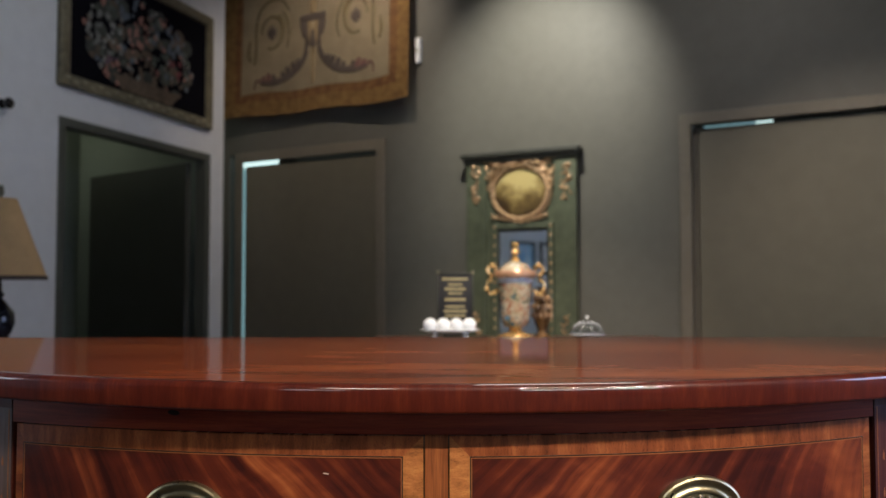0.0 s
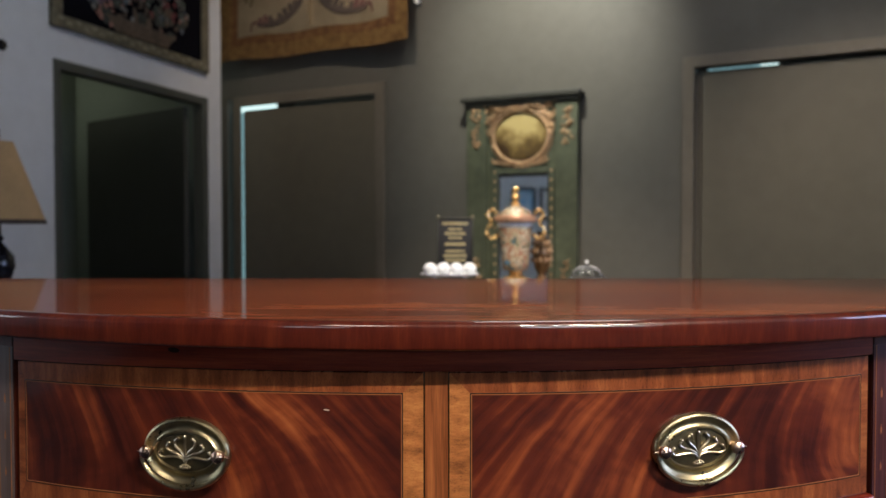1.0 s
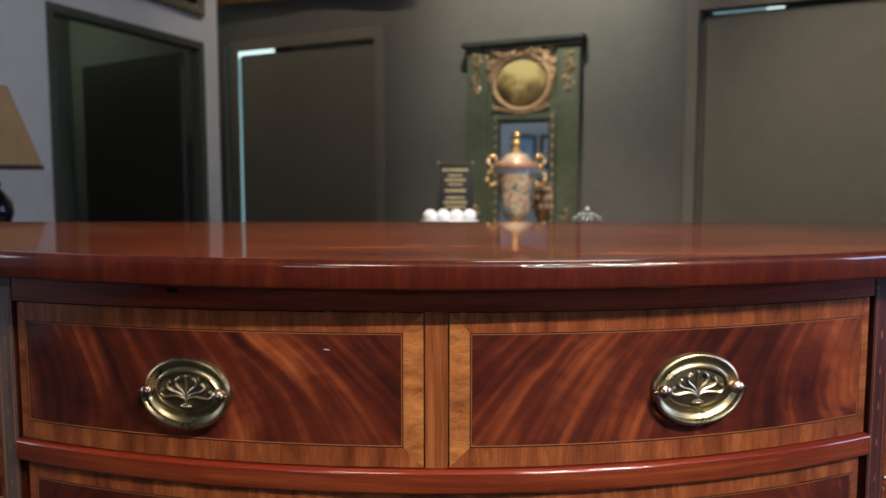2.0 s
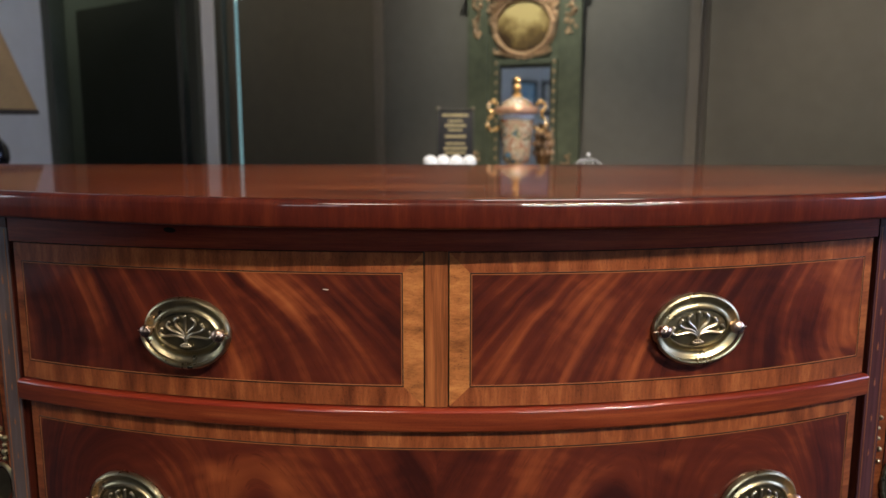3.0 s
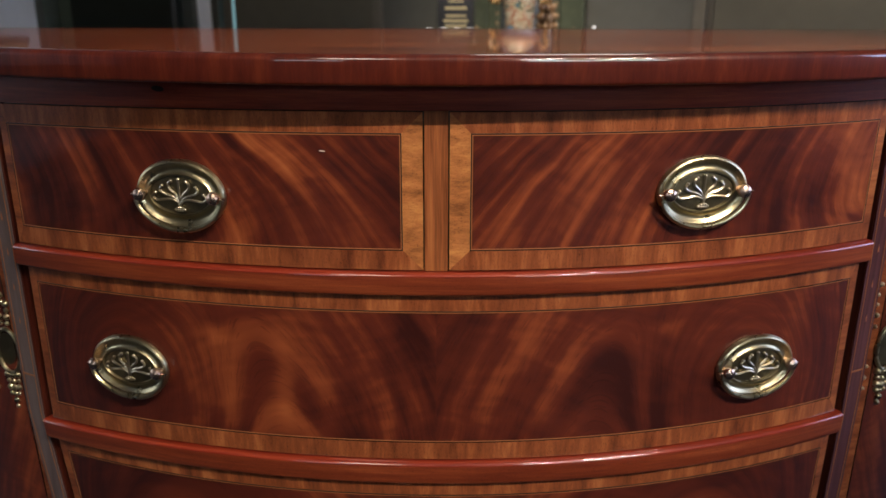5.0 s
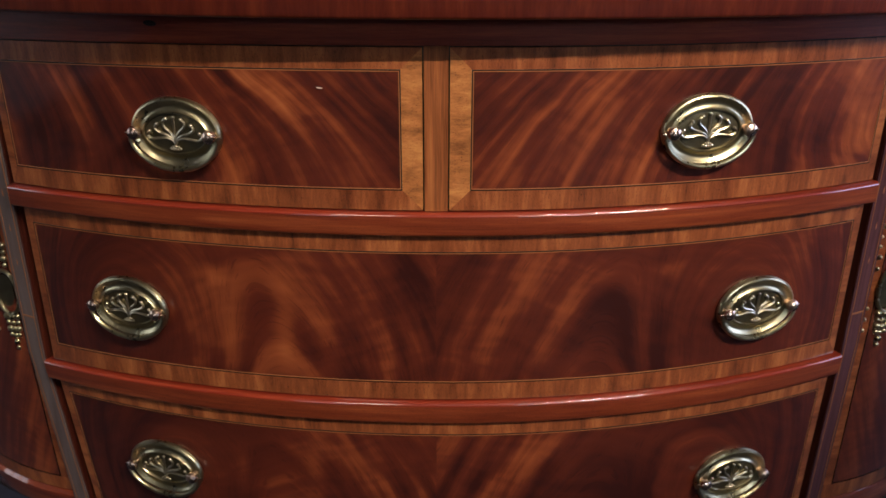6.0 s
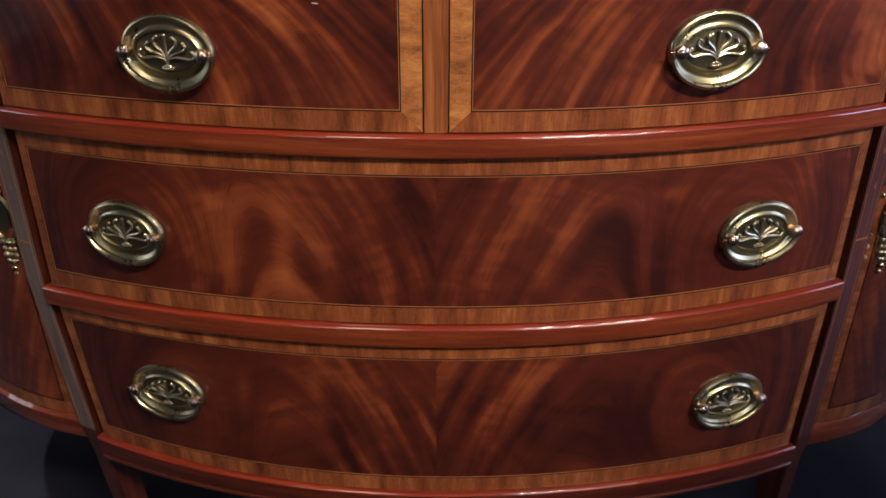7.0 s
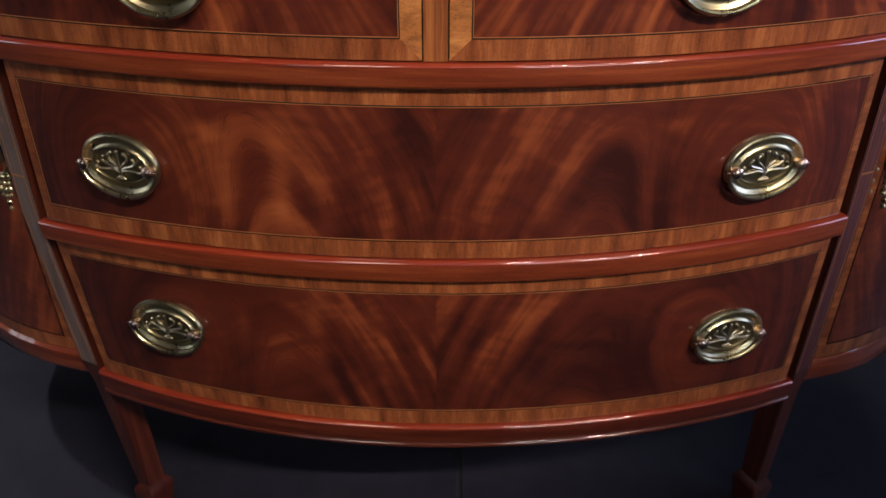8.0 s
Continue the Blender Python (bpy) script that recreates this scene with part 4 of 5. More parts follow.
# ---- things on the walls ----
def tapestry_material():
    m, n, l, sh = material("woven_tapestry")
    u, v = split_uv(n, l)
    weave = noise_of(n, l, combine(n, l, mth(n, l, "MULTIPLY", u, 260), mth(n, l, "MULTIPLY", v, 260)), 1.0, 2.0)
    blot = noise_of(n, l, combine(n, l, u, v), 5.0, 4.0, 0.6)
    c = ramp(n, l, mth(n, l, "ADD", mth(n, l, "MULTIPLY", blot, 0.7), mth(n, l, "MULTIPLY", weave, 0.3)), [(0.35, (0.25, 0.195, 0.125)), (0.65, (0.35, 0.280, 0.185))])
    l.new(c, sh.inputs["Base Color"])
    sh.inputs["Roughness"].default_value = 0.95
    bump(n, l, sh, weave, 0.3, 0.001)
    return m


def border_material(name, tones):
    m, n, l, sh = material(name)
    u, v = split_uv(n, l)
    a = noise_of(n, l, combine(n, l, u, v), 16.0, 4.0, 0.7)
    weave = noise_of(n, l, combine(n, l, mth(n, l, "MULTIPLY", u, 260), mth(n, l, "MULTIPLY", v, 260)), 1.0, 2.0)
    c = ramp(n, l, mth(n, l, "ADD", mth(n, l, "MULTIPLY", a, 0.75), mth(n, l, "MULTIPLY", weave, 0.25)), list(zip((0.36, 0.5, 0.66), tones)))
    l.new(c, sh.inputs["Base Color"])
    sh.inputs["Roughness"].default_value = 0.95
    return m


TAPESTRY = tapestry_material()
BORDER = border_material("tapestry_border", ((0.17, 0.090, 0.034), (0.26, 0.145, 0.050), (0.35, 0.210, 0.075)))
BORDER_RED = border_material("tapestry_inner_border", ((0.12, 0.052, 0.024), (0.205, 0.095, 0.036), (0.29, 0.160, 0.060)))
THREAD_BROWN = plain("brown_thread", (0.050, 0.036, 0.029), 0.95, grain=0.12, scale=60)
THREAD_ROSE = plain("rose_thread", (0.10, 0.047, 0.040), 0.95, grain=0.12, scale=60)
THREAD_TAN = plain("tan_thread", (0.17, 0.120, 0.062), 0.95, grain=0.12, scale=60)
THREAD_GREEN = plain("olive_thread", (0.105, 0.078, 0.036), 0.95, grain=0.12, scale=60)


def cloth(a0, a1, z0, z1, na, nz, wave):
    """A hanging cloth in a wall's frame, with wave(a, z) its distance from the wall, and 4 mm thick."""
    bm = bmesh.new()
    layer = bm.loops.layers.uv.new("UVMap")
    grid = [[bm.verts.new((a0 + (a1 - a0) * i / na, -wave(a0 + (a1 - a0) * i / na, z0 + (z1 - z0) * j / nz), z0 + (z1 - z0) * j / nz + (0.010 * math.sin(5.0 * i / na + 0.6) + 0.010 * math.sin(13.0 * i / na)) * (1 - j / nz))) for j in range(nz + 1)] for i in range(na + 1)]
    for i in range(na):
        for j in range(nz):
            f = bm.faces.new((grid[i][j], grid[i + 1][j], grid[i + 1][j + 1], grid[i][j + 1]))
            for lp in f.loops:
                lp[layer].uv = (lp.vert.co.x, lp.vert.co.z)
    got = bmesh.ops.solidify(bm, geom=bm.faces[:], thickness=-0.003)
    return bm


def hang(a, z):
    return 0.085 + 0.012 * math.sin(2.6 * a + 1.2) + 0.05 * max(0.0, 1 - (z - 2.50) / 1.2) * (0.5 + 0.5 * math.sin(2.1 * a - 0.4))


tapestry = thing("wall_tapestry", label="woven gold-bordered tapestry with scrolls and swags on a dark wall", category="tapestry")
tapestry.matrix_world = DARKWALL
TA0, TA1, TZ0, TZ1 = -1.735, 0.382, 2.500, 3.95
local_part("border", cloth(TA0, TA1, TZ0, TZ1, 40, 24, hang), BORDER, tapestry, "gold-brown woven border", True)
local_part("inner_stripe", cloth(-1.535, 0.262, 2.632, TZ1 - 0.1, 40, 24, lambda a, z: hang(a, z) + 0.003), BORDER_RED, tapestry, "reddish inner border stripe", True)
local_part("field", cloth(-1.462, 0.190, 2.705, TZ1 - 0.2, 40, 24, lambda a, z: hang(a, z) + 0.006), TAPESTRY, tapestry, "beige woven field", True)


def woven(points, width, mat, name, lift=0.012):
    """A flat woven ribbon on the tapestry."""
    pts = [(a, -hang(a, z) - lift, z) for a, z in points]
    bm = tube_bm(pts, [width * (0.5 + 0.5 * math.sin(math.pi * (0.12 + 0.8 * i / (len(pts) - 1)))) for i in range(len(pts))], 8)
    for v in bm.verts:
        base = -hang(v.co.x, v.co.z) - lift
        v.co.y = base + (v.co.y - base) * 0.12
    return local_part(name, bm, mat, tapestry, "", True)


TC = -0.632


def smooth_path(knots, steps=6):
    out = []
    for i in range(len(knots) - 1):
        p0, p1, p2, p3 = (Vector(knots[max(0, min(len(knots) - 1, k))]) for k in (i - 1, i, i + 1, i + 2))
        for j in range(steps):
            w = j / steps
            q = 0.5 * ((2 * p1) + (p2 - p0) * w + (2 * p0 - 5 * p1 + 4 * p2 - p3) * w * w + (3 * p1 - p0 - 3 * p2 + p3) * w ** 3)
            out.append((q[0], q[1]))
    return out + [tuple(knots[-1])]


for sg in (-1, 1):
    def motif(knots, width, mat, name, lift=0.012):
        return woven(smooth_path([(TC + sg * d, z) for d, z in knots]), width, mat, name, lift)

    motif([(0.065, 3.12), (0.09, 3.00), (0.17, 2.90), (0.29, 2.832), (0.42, 2.805), (0.53, 2.805), (0.60, 2.820)], 0.030, THREAD_BROWN, "swag")
    # leaf lobes along the upper side of the swag
    for d, z, dd, dz, w in ((0.16, 2.90, 0.02, 0.075, 0.026), (0.21, 2.87, 0.03, 0.085, 0.030), (0.27, 2.845, 0.035, 0.075, 0.028), (0.33, 2.83, 0.035, 0.050, 0.024), (0.44, 2.81, 0.02, 0.065, 0.024), (0.49, 2.81, 0.035, 0.075, 0.027), (0.545, 2.81, 0.04, 0.055, 0.022)):
        motif([(d, z), (d + 0.35 * dd, z + 0.6 * dz), (d + dd, z + dz)], w, THREAD_BROWN if d < 0.48 else THREAD_ROSE, "leaf", 0.013)
    motif([(0.585, 2.815), (0.625, 2.838), (0.660, 2.815), (0.668, 2.755)], 0.013, THREAD_ROSE, "swag_tip", 0.014)
    ring = [(0.475 + 0.125 * math.cos(2 * math.pi * i / 16), 3.265 + 0.150 * math.sin(2 * math.pi * i / 16)) for i in range(14)]
    motif(ring, 0.017, THREAD_GREEN, "scroll")
    motif([(0.675, 2.98), (0.655, 3.12), (0.660, 3.30), (0.63, 3.46), (0.52, 3.56), (0.36, 3.55), (0.27, 3.44)], 0.016, THREAD_GREEN, "scroll", 0.013)
    motif([(0.30, 3.10), (0.27, 3.22), (0.30, 3.36), (0.36, 3.45)], 0.012, THREAD_GREEN, "scroll", 0.013)
    motif([(0.72, 3.02), (0.745, 3.10), (0.73, 3.22)], 0.016, THREAD_GREEN, "leaf", 0.013)
    for k in (-0.028, 0.0, 0.028):
        motif([(0.475 + k, 3.20 + abs(k)), (0.475 + k, 3.265), (0.475 + k, 3.33 - abs(k))], 0.024, THREAD_BROWN, "rosette_petal")
    motif([(0.40, 3.42), (0.36, 3.36), (0.35, 3.27), (0.37, 3.18)], 0.020, THREAD_GREEN, "scroll", 0.013)
    for k, low, mat in ((0.035, 3.115, THREAD_TAN), (0.075, 3.125, THREAD_BROWN), (0.112, 3.165, THREAD_BROWN)):
        motif([(k * 0.8, low), (k, low + 0.09), (k * 1.08, 3.330)], 0.030, mat, "basket_side", 0.013)
woven(smooth_path([(TC - 0.145, 3.345), (TC - 0.07, 3.335), (TC + 0.07, 3.335), (TC + 0.145, 3.345)]), 0.034, THREAD_BROWN, "basket_rim", 0.015)
woven(smooth_path([(TC, 3.065), (TC, 3.14), (TC, 3.22)]), 0.040, THREAD_BROWN, "basket_foot", 0.013)
woven(smooth_path([(TC, 3.37), (TC, 3.46), (TC, 3.60)]), 0.050, THREAD_TAN, "stem", 0.012)
woven(smooth_path([(TC, 2.735), (TC, 2.88), (TC, 3.06)]), 0.022, THREAD_TAN, "tassel", 0.012)


def flower_panel_material():
    m, n, l, sh = material("needlework_ground")
    tex = n.new("ShaderNodeTexCoord")
    w = noise_of(n, l, tex.outputs["Object"], 240, 2.0)
    l.new(ramp(n, l, w, [(0.3, (0.003, 0.003, 0.005)), (0.7, (0.009, 0.008, 0.011))]), sh.inputs["Base Color"])
    sh.inputs["Roughness"].default_value = 0.95
    sh.inputs["Specular IOR Level"].default_value = 0.03
    return m


picture = thing("flower_picture", label="dark flower needlework in an antique gold frame on the white wall", category="picture")
picture.matrix_world = WHITEWALL
PA0, PA1, PZ0, PZ1 = -1.832, -0.070, 2.338, 3.352
OLDGOLD = plain("antique_gold_frame", (0.155, 0.138, 0.092), 0.5, 0.3, 0.16, 24.0)
OLDGOLD_PALE = plain("rubbed_gold_leaf", (0.24, 0.22, 0.15), 0.5, 0.2, 0.14, 24.0)
fw = 0.088
for x0, x1, z0, z1 in ((PA0, PA0 + fw, PZ0, PZ1), (PA1 - fw, PA1, PZ0, PZ1), (PA0 + fw, PA1 - fw, PZ0, PZ0 + fw), (PA0 + fw, PA1 - fw, PZ1 - fw, PZ1)):
    local_part("frame_bar", box_bm(x0, x1, -0.05, -0.002, z0, z1, 0.012), OLDGOLD, picture)
local_part("canvas", box_bm(PA0 + fw, PA1 - fw, -0.022, -0.004, PZ0 + fw, PZ1 - fw), flower_panel_material(), picture, "black needlework ground")
rng = random.Random(4)
PETALS = [plain("petal_" + k, c, 0.9, grain=0.18, scale=50) for k, c in (("pale", (0.21, 0.21, 0.195)), ("rose", (0.17, 0.040, 0.042)), ("salmon", (0.29, 0.140, 0.105)), ("grey_green", (0.080, 0.098, 0.078)), ("slate", (0.092, 0.115, 0.140)), ("brown", (0.105, 0.075, 0.050)), ("mauve", (0.12, 0.07, 0.10)))]
LEAFDIM = plain("leaf_dim", (0.042, 0.046, 0.038), 0.95, grain=0.2, scale=40)
pc, pz = -0.965, 2.835
# patches of one colour: (along, up, reach, petal)
ZONES = ((-1.03, 2.93, 0.13, 2), (-0.56, 2.76, 0.10, 1), (-1.29, 2.60, 0.09, 6), (-1.28, 2.50, 0.13, 2), (-0.90, 2.62, 0.12, 5), (-0.55, 2.55, 0.13, 5), (-0.60, 2.98, 0.13, 4), (-1.42, 2.84, 0.14, 0), (-0.78, 2.70, 0.06, 1), (-0.80, 2.80, 0.10, 3), (-1.62, 2.83, 0.05, 2), (-1.15, 3.10, 0.12, 4), (-0.72, 3.12, 0.06, 2))
for i in range(70):
    r, th = math.sqrt(rng.random()), rng.uniform(0, 2 * math.pi)
    bm = bmesh.new()
    ball_bm(bm, (pc + 0.62 * r * math.cos(th), -0.022, max(PZ0 + fw + 0.06, pz - 0.02 + 0.37 * r * math.sin(th))), rng.uniform(0.04, 0.075), 1, 0.02, rng.uniform(0.5, 0.9), 10)
    local_part("stitched_leaf", bm, LEAFDIM if i % 3 else PETALS[5], picture, "", True)
for i in range(300):
    r, th = math.sqrt(rng.random()), rng.uniform(0, 2 * math.pi)
    a, z = pc + 0.64 * r * math.cos(th), pz + 0.395 * r * math.sin(th) - 0.02
    z = max(z, PZ0 + fw + 0.045)
    size = rng.uniform(0.013, 0.028)
    kind = rng.choice((0, 3, 3, 4, 0, 5, 2))
    for za, zz, reach, petal in ZONES:
        if math.hypot(a - za, z - zz) < reach:
            kind = petal
    bm = bmesh.new()
    for k in range(5):
        t = k * 2 * math.pi / 5 + rng.random()
        ball_bm(bm, (a + 0.6 * size * math.cos(t), -0.024, z + 0.6 * size * math.sin(t)), size * rng.uniform(0.35, 0.6), 1, 0.05, 1, 6)
    local_part("stitched_flower", bm, PETALS[kind], picture, "", True)
bm = lathe_bm([(0.0, 2.440), (0.30, 2.440), (0.33, 2.48), (0.40, 2.55), (0.0, 2.56)], 24, sy=0.015)
bmesh.ops.translate(bm, vec=(pc + 0.05, -0.024, 0), verts=bm.verts)
local_part("stitched_basket", bm, PETALS[5], picture, "brown stitched flower basket", True)
# carved leaf pattern along the lower frame bar and the upright ones
for i in range(22):
    bm = bmesh.new()
    ball_bm(bm, (PA0 + 0.06 + 0.078 * i, -0.050, PZ0 + 0.05 + 0.012 * (-1) ** i), 0.030, 1.1, 0.25, 0.55, 8)
    local_part("carved_leaf", bm, OLDGOLD_PALE, picture, "", True)

def framed_print(a0, a1, z0, z1, tones, label):
    """A print in a dark moulded frame on the white wall."""
    ob = thing("framed_print", label=label, category="picture", group="prints on the white wall")
    ob.matrix_world = WHITEWALL
    for x0, x1, u, v in ((a0, a0 + 0.05, z0, z1), (a1 - 0.05, a1, z0, z1), (a0 + 0.05, a1 - 0.05, z0, z0 + 0.05), (a0 + 0.05, a1 - 0.05, z1 - 0.05, z1)):
        local_part("frame_bar", box_bm(x0, x1, -0.03, -0.001, u, v, 0.004), GREEN_DARK, ob, "dark moulded frame bar")
    m, n, l, sh = material("print_paper")
    tex = n.new("ShaderNodeTexCoord")
    l.new(ramp(n, l, noise_of(n, l, tex.outputs["Object"], 6.0, 3.0, 0.6), list(zip((0.36, 0.5, 0.64), tones))), sh.inputs["Base Color"])
    sh.inputs["Roughness"].default_value = 0.5
    local_part("print", box_bm(a0 + 0.05, a1 - 0.05, -0.012, -0.002, z0 + 0.05, z1 - 0.05), m, ob)
    return ob


framed_print(-4.75, -4.17, 1.10, 1.55, ((0.10, 0.30, 0.55), (0.22, 0.45, 0.68), (0.50, 0.64, 0.72)), "blue seascape print in a dark frame on the white wall")
framed_print(-5.22, -4.88, 1.08, 1.56, ((0.55, 0.52, 0.50), (0.72, 0.70, 0.68), (0.30, 0.26, 0.25)), "pale print in a dark frame on the white wall")

thermostat = thing("wall_thermostat", label="small white box on the wall beside the tapestry", category="thermostat")
thermostat.matrix_world = DARKWALL
local_part("case", box_bm(0.392, 0.436, -0.035, -0.001, 2.797, 3.002, 0.006), WHITE, thermostat)
local_part("dial", box_bm(0.405, 0.420, -0.037, -0.034, 2.87, 2.92), OLDGOLD, thermostat)

hook = thing("coat_hook", label="small round black coat hook on the white wall", category="coat hook")
hook.matrix_world = WHITEWALL
bm = lathe_bm([(0.0, 0.0), (0.03, 0.0), (0.03, 0.008), (0.010, 0.014), (0.010, 0.035), (0.032, 0.05), (0.036, 0.065), (0.025, 0.08), (0.0, 0.085)], 20)
bmesh.ops.rotate(bm, matrix=Matrix.Rotation(radians(90), 3, "X"), verts=bm.verts)
bmesh.ops.translate(bm, vec=(-2.26, 0, 2.107), verts=bm.verts)
local_part("peg", bm, BLACK, hook, "", True)


# ---- the tall painted mirror ----
def trumeau():
    t = thing("trumeau_mirror", label="tall green painted mirror with gilt carving and an oval painting", category="mirror")
    t.matrix_world = DARKWALL
    y1 = -0.012
    local_part("back_board", box_bm(0.905, 1.785, -0.060, y1, 0.0, 1.910, 0.003), GREEN_PAINT, t, "worn green painted board")
    for x0, x1 in ((0.895, 1.065), (1.625, 1.795)):
        local_part("pilaster", box_bm(x0, x1, -0.088, -0.058, 0.0, 1.900, 0.006), GREEN_PAINT, t, "green painted pilaster")
    local_part("cornice", box_bm(0.860, 1.825, -0.13, y1, 1.935, 1.975, 0.008), GREEN_DARK, t, "dark moulded cornice")
    local_part("cornice_bed", box_bm(0.880, 1.808, -0.11, y1, 1.902, 1.936, 0.01), GREEN_DARK, t)
    # oval painting in a gilt ring
    oc, oz = 1.345, 1.660
    bm = tube_bm([(oc + 0.225 * math.cos(2 * math.pi * i / 40), -0.078, oz + 0.200 * math.sin(2 * math.pi * i / 40)) for i in range(40)], 0.018, 10, closed=True)
    local_part("oval_frame", bm, COPPER_GILT, t, "rubbed gilt oval frame", True)
    m, n, l, sh = material("landscape_painting")
    tex = n.new("ShaderNodeTexCoord")
    sep = n.new("ShaderNodeSeparateXYZ")
    l.new(tex.outputs["Object"], sep.inputs[0])
    wob = noise_of(n, l, tex.outputs["Object"], 9.0, 4.0, 0.6)
    h = mth(n, l, "ADD", mth(n, l, "MULTIPLY", mth(n, l, "SUBTRACT", sep.outputs[2], oz), 2.2), mth(n, l, "MULTIPLY", wob, 0.9))
    h = mth(n, l, "SUBTRACT", h, mth(n, l, "MULTIPLY", mth(n, l, "ABSOLUTE", mth(n, l, "SUBTRACT", sep.outputs[0], oc + 0.02)), 0.9))
    l.new(ramp(n, l, h, [(0.05, (0.040, 0.022, 0.008)), (0.28, (0.13, 0.085, 0.028)), (0.40, (0.28, 0.20, 0.075)), (0.55, (0.46, 0.36, 0.15))]), sh.inputs["Base Color"])
    sh.inputs["Roughness"].default_value = 0.3
    bm = lathe_bm([(0.0, 0.0), (1.0, 0.0), (1.0, 0.012), (0.0, 0.016)], 40, sx=0.212, sy=0.186)
    bmesh.ops.rotate(bm, matrix=Matrix.Rotation(radians(90), 3, "X"), verts=bm.verts)
    bmesh.ops.translate(bm, vec=(oc, -0.060, oz), verts=bm.verts)
    local_part("oval_painting", bm, m, t, "oval landscape painting in brown and gold", True)
    # carved sprays
    r = random.Random(11)

    def carving(points, size):
        bm = tube_bm([(a, -0.072, z) for a, z in points], size * 0.55, 6)
        for a, z in points:
            for k in range(4):
                ball_bm(bm, (a + r.uniform(-1.3, 1.3) * size, -0.078 - r.uniform(0, 0.022), z + r.uniform(-1, 1) * size), size * r.uniform(0.3, 0.7), 1, 0.5, r.uniform(0.6, 1.2), 8)
        local_part("gilt_carving", bm, COPPER_GILT, t, "rubbed gilt carved spray", True)

    carving([(oc + 0.036 * k, 1.875 + 0.012 * math.cos(k)) for k in range(-7, 8)], 0.027)
    for x in (0.98, 1.715):
        carving([(x + 0.012 * math.sin(2 * k), 1.850 - 0.030 * k) for k in range(9)], 0.026)
        carving([(x + 0.012 * math.sin(2 * k), 0.72 - 0.030 * k) for k in range(8)], 0.022)
    for sg in (-1, 1):
        carving([(oc + sg * (0.10 + 0.03 * k), 1.455 + 0.005 * k * k * 0.4) for k in range(5)], 0.015)
        carving([(oc + sg * 0.25, 1.790 + 0.02 * k) for k in range(3)], 0.022)
    carving([(oc + 0.022 * k, 1.442) for k in range(-3, 4)], 0.018)
    # leaf sprays that follow the upper half of the oval, and a ribbon under the cornice
    for sg in (-1, 1):
        carving([(oc + sg * 0.262 * math.cos(radians(a)), oz + 0.232 * math.sin(radians(a))) for a in (8, 20, 32, 44, 56, 68)], 0.020)
        carving([(oc + sg * (0.06 + 0.035 * k), 1.898 - 0.004 * k * k) for k in range(6)], 0.017)
    part_bm = tube_bm([(oc + 0.252 * math.cos(2 * math.pi * i / 40), -0.070, oz + 0.224 * math.sin(2 * math.pi * i / 40)) for i in range(40)], 0.005, 8, closed=True)
    local_part("outer_bead", part_bm, COPPER_GILT, t, "thin rubbed gilt bead", True)
    # the looking glass
    for x0, x1, z0, z1 in ((1.150, 1.172, 0.302, 1.383), (1.560, 1.572, 0.302, 1.383), (1.172, 1.560, 1.362, 1.383)):
        local_part("inner_frame", box_bm(x0, x1, -0.072, -0.0665, z0, z1, 0.002), GREEN_DARK, t, "dark inner moulding")
    local_part("mirror_glass", box_bm(1.155, 1.575, -0.066, -0.060, 0.30, 1.385), MIRROR, t, "old bluish mirror glass")
    for x0, x1, z0, z1 in ((1.115, 1.157, 0.26, 1.425), (1.573, 1.615, 0.26, 1.425), (1.157, 1.573, 1.383, 1.425), (1.157, 1.573, 0.26, 0.302)):
        local_part("mirror_frame", box_bm(x0, x1, -0.084, -0.058, z0, z1, 0.006), GREEN_PAINT, t, "green and gilt mirror moulding")
    for k in range(30):
        bm = bmesh.new()
        ball_bm(bm, (1.136 if k % 2 else 1.594, -0.084, 1.400 - 0.07 * (k // 2)), 0.011, 1, 0.6, 1.2, 8)
        local_part("gilt_bead", bm, COPPER_GILT, t, "", True)
    return t


trumeau()

# ---- the far table with its ornaments ----
TZ = 0.712
table = thing("console_table", label="dark wooden console table with square legs", category="table")
part("tabletop", box_bm(-0.35, 1.05, 2.78, 3.24, TZ - 0.03, TZ, 0.004), TABLEWOOD, table)
part("apron", box_bm(-0.29, 0.99, 2.82, 3.20, TZ - 0.11, TZ - 0.03), TABLEWOOD, table)
for x in (-0.27, 0.97):
    for y in (2.84, 3.18):
        part("leg", box_bm(x - 0.022, x + 0.022, y - 0.022, y + 0.022, 0.0, TZ - 0.03, 0.003), TABLEWOOD, table)


ROSE_GILT = plain("rose_gilt_band", (0.52, 0.30, 0.19), 0.30, 0.4, 0.10, 60.0)


def porcelain_material():
    m, n, l, sh = material("painted_porcelain")
    tex = n.new("ShaderNodeTexCoord")
    a = noise_of(n, l, tex.outputs["Object"], 13, 2.0, 0.5, 0.8)
    b = noise_of(n, l, tex.outputs["Object"], 45, 2.0, 0.6)
    f = mth(n, l, "ADD", mth(n, l, "MULTIPLY", a, 0.7), mth(n, l, "MULTIPLY", b, 0.3))
    l.new(ramp(n, l, f, [(0.36, (0.16, 0.30, 0.46)), (0.42, (0.06, 0.075, 0.035)), (0.455, (0.56, 0.48, 0.32)), (0.50, (0.26, 0.065, 0.030)), (0.53, (0.62, 0.55, 0.40)), (0.58, (0.070, 0.055, 0.028)), (0.64, (0.70, 0.66, 0.54))]), sh.inputs["Base Color"])
    sh.inputs["Roughness"].default_value = 0.12
    sh.inputs["Coat Weight"].default_value = 0.6
    return m


urn = thing("porcelain_urn", (0.332, 3.0, TZ), label="lidded porcelain urn with gilt handles and painted figures", category="urn")
PORCELAIN = porcelain_material()
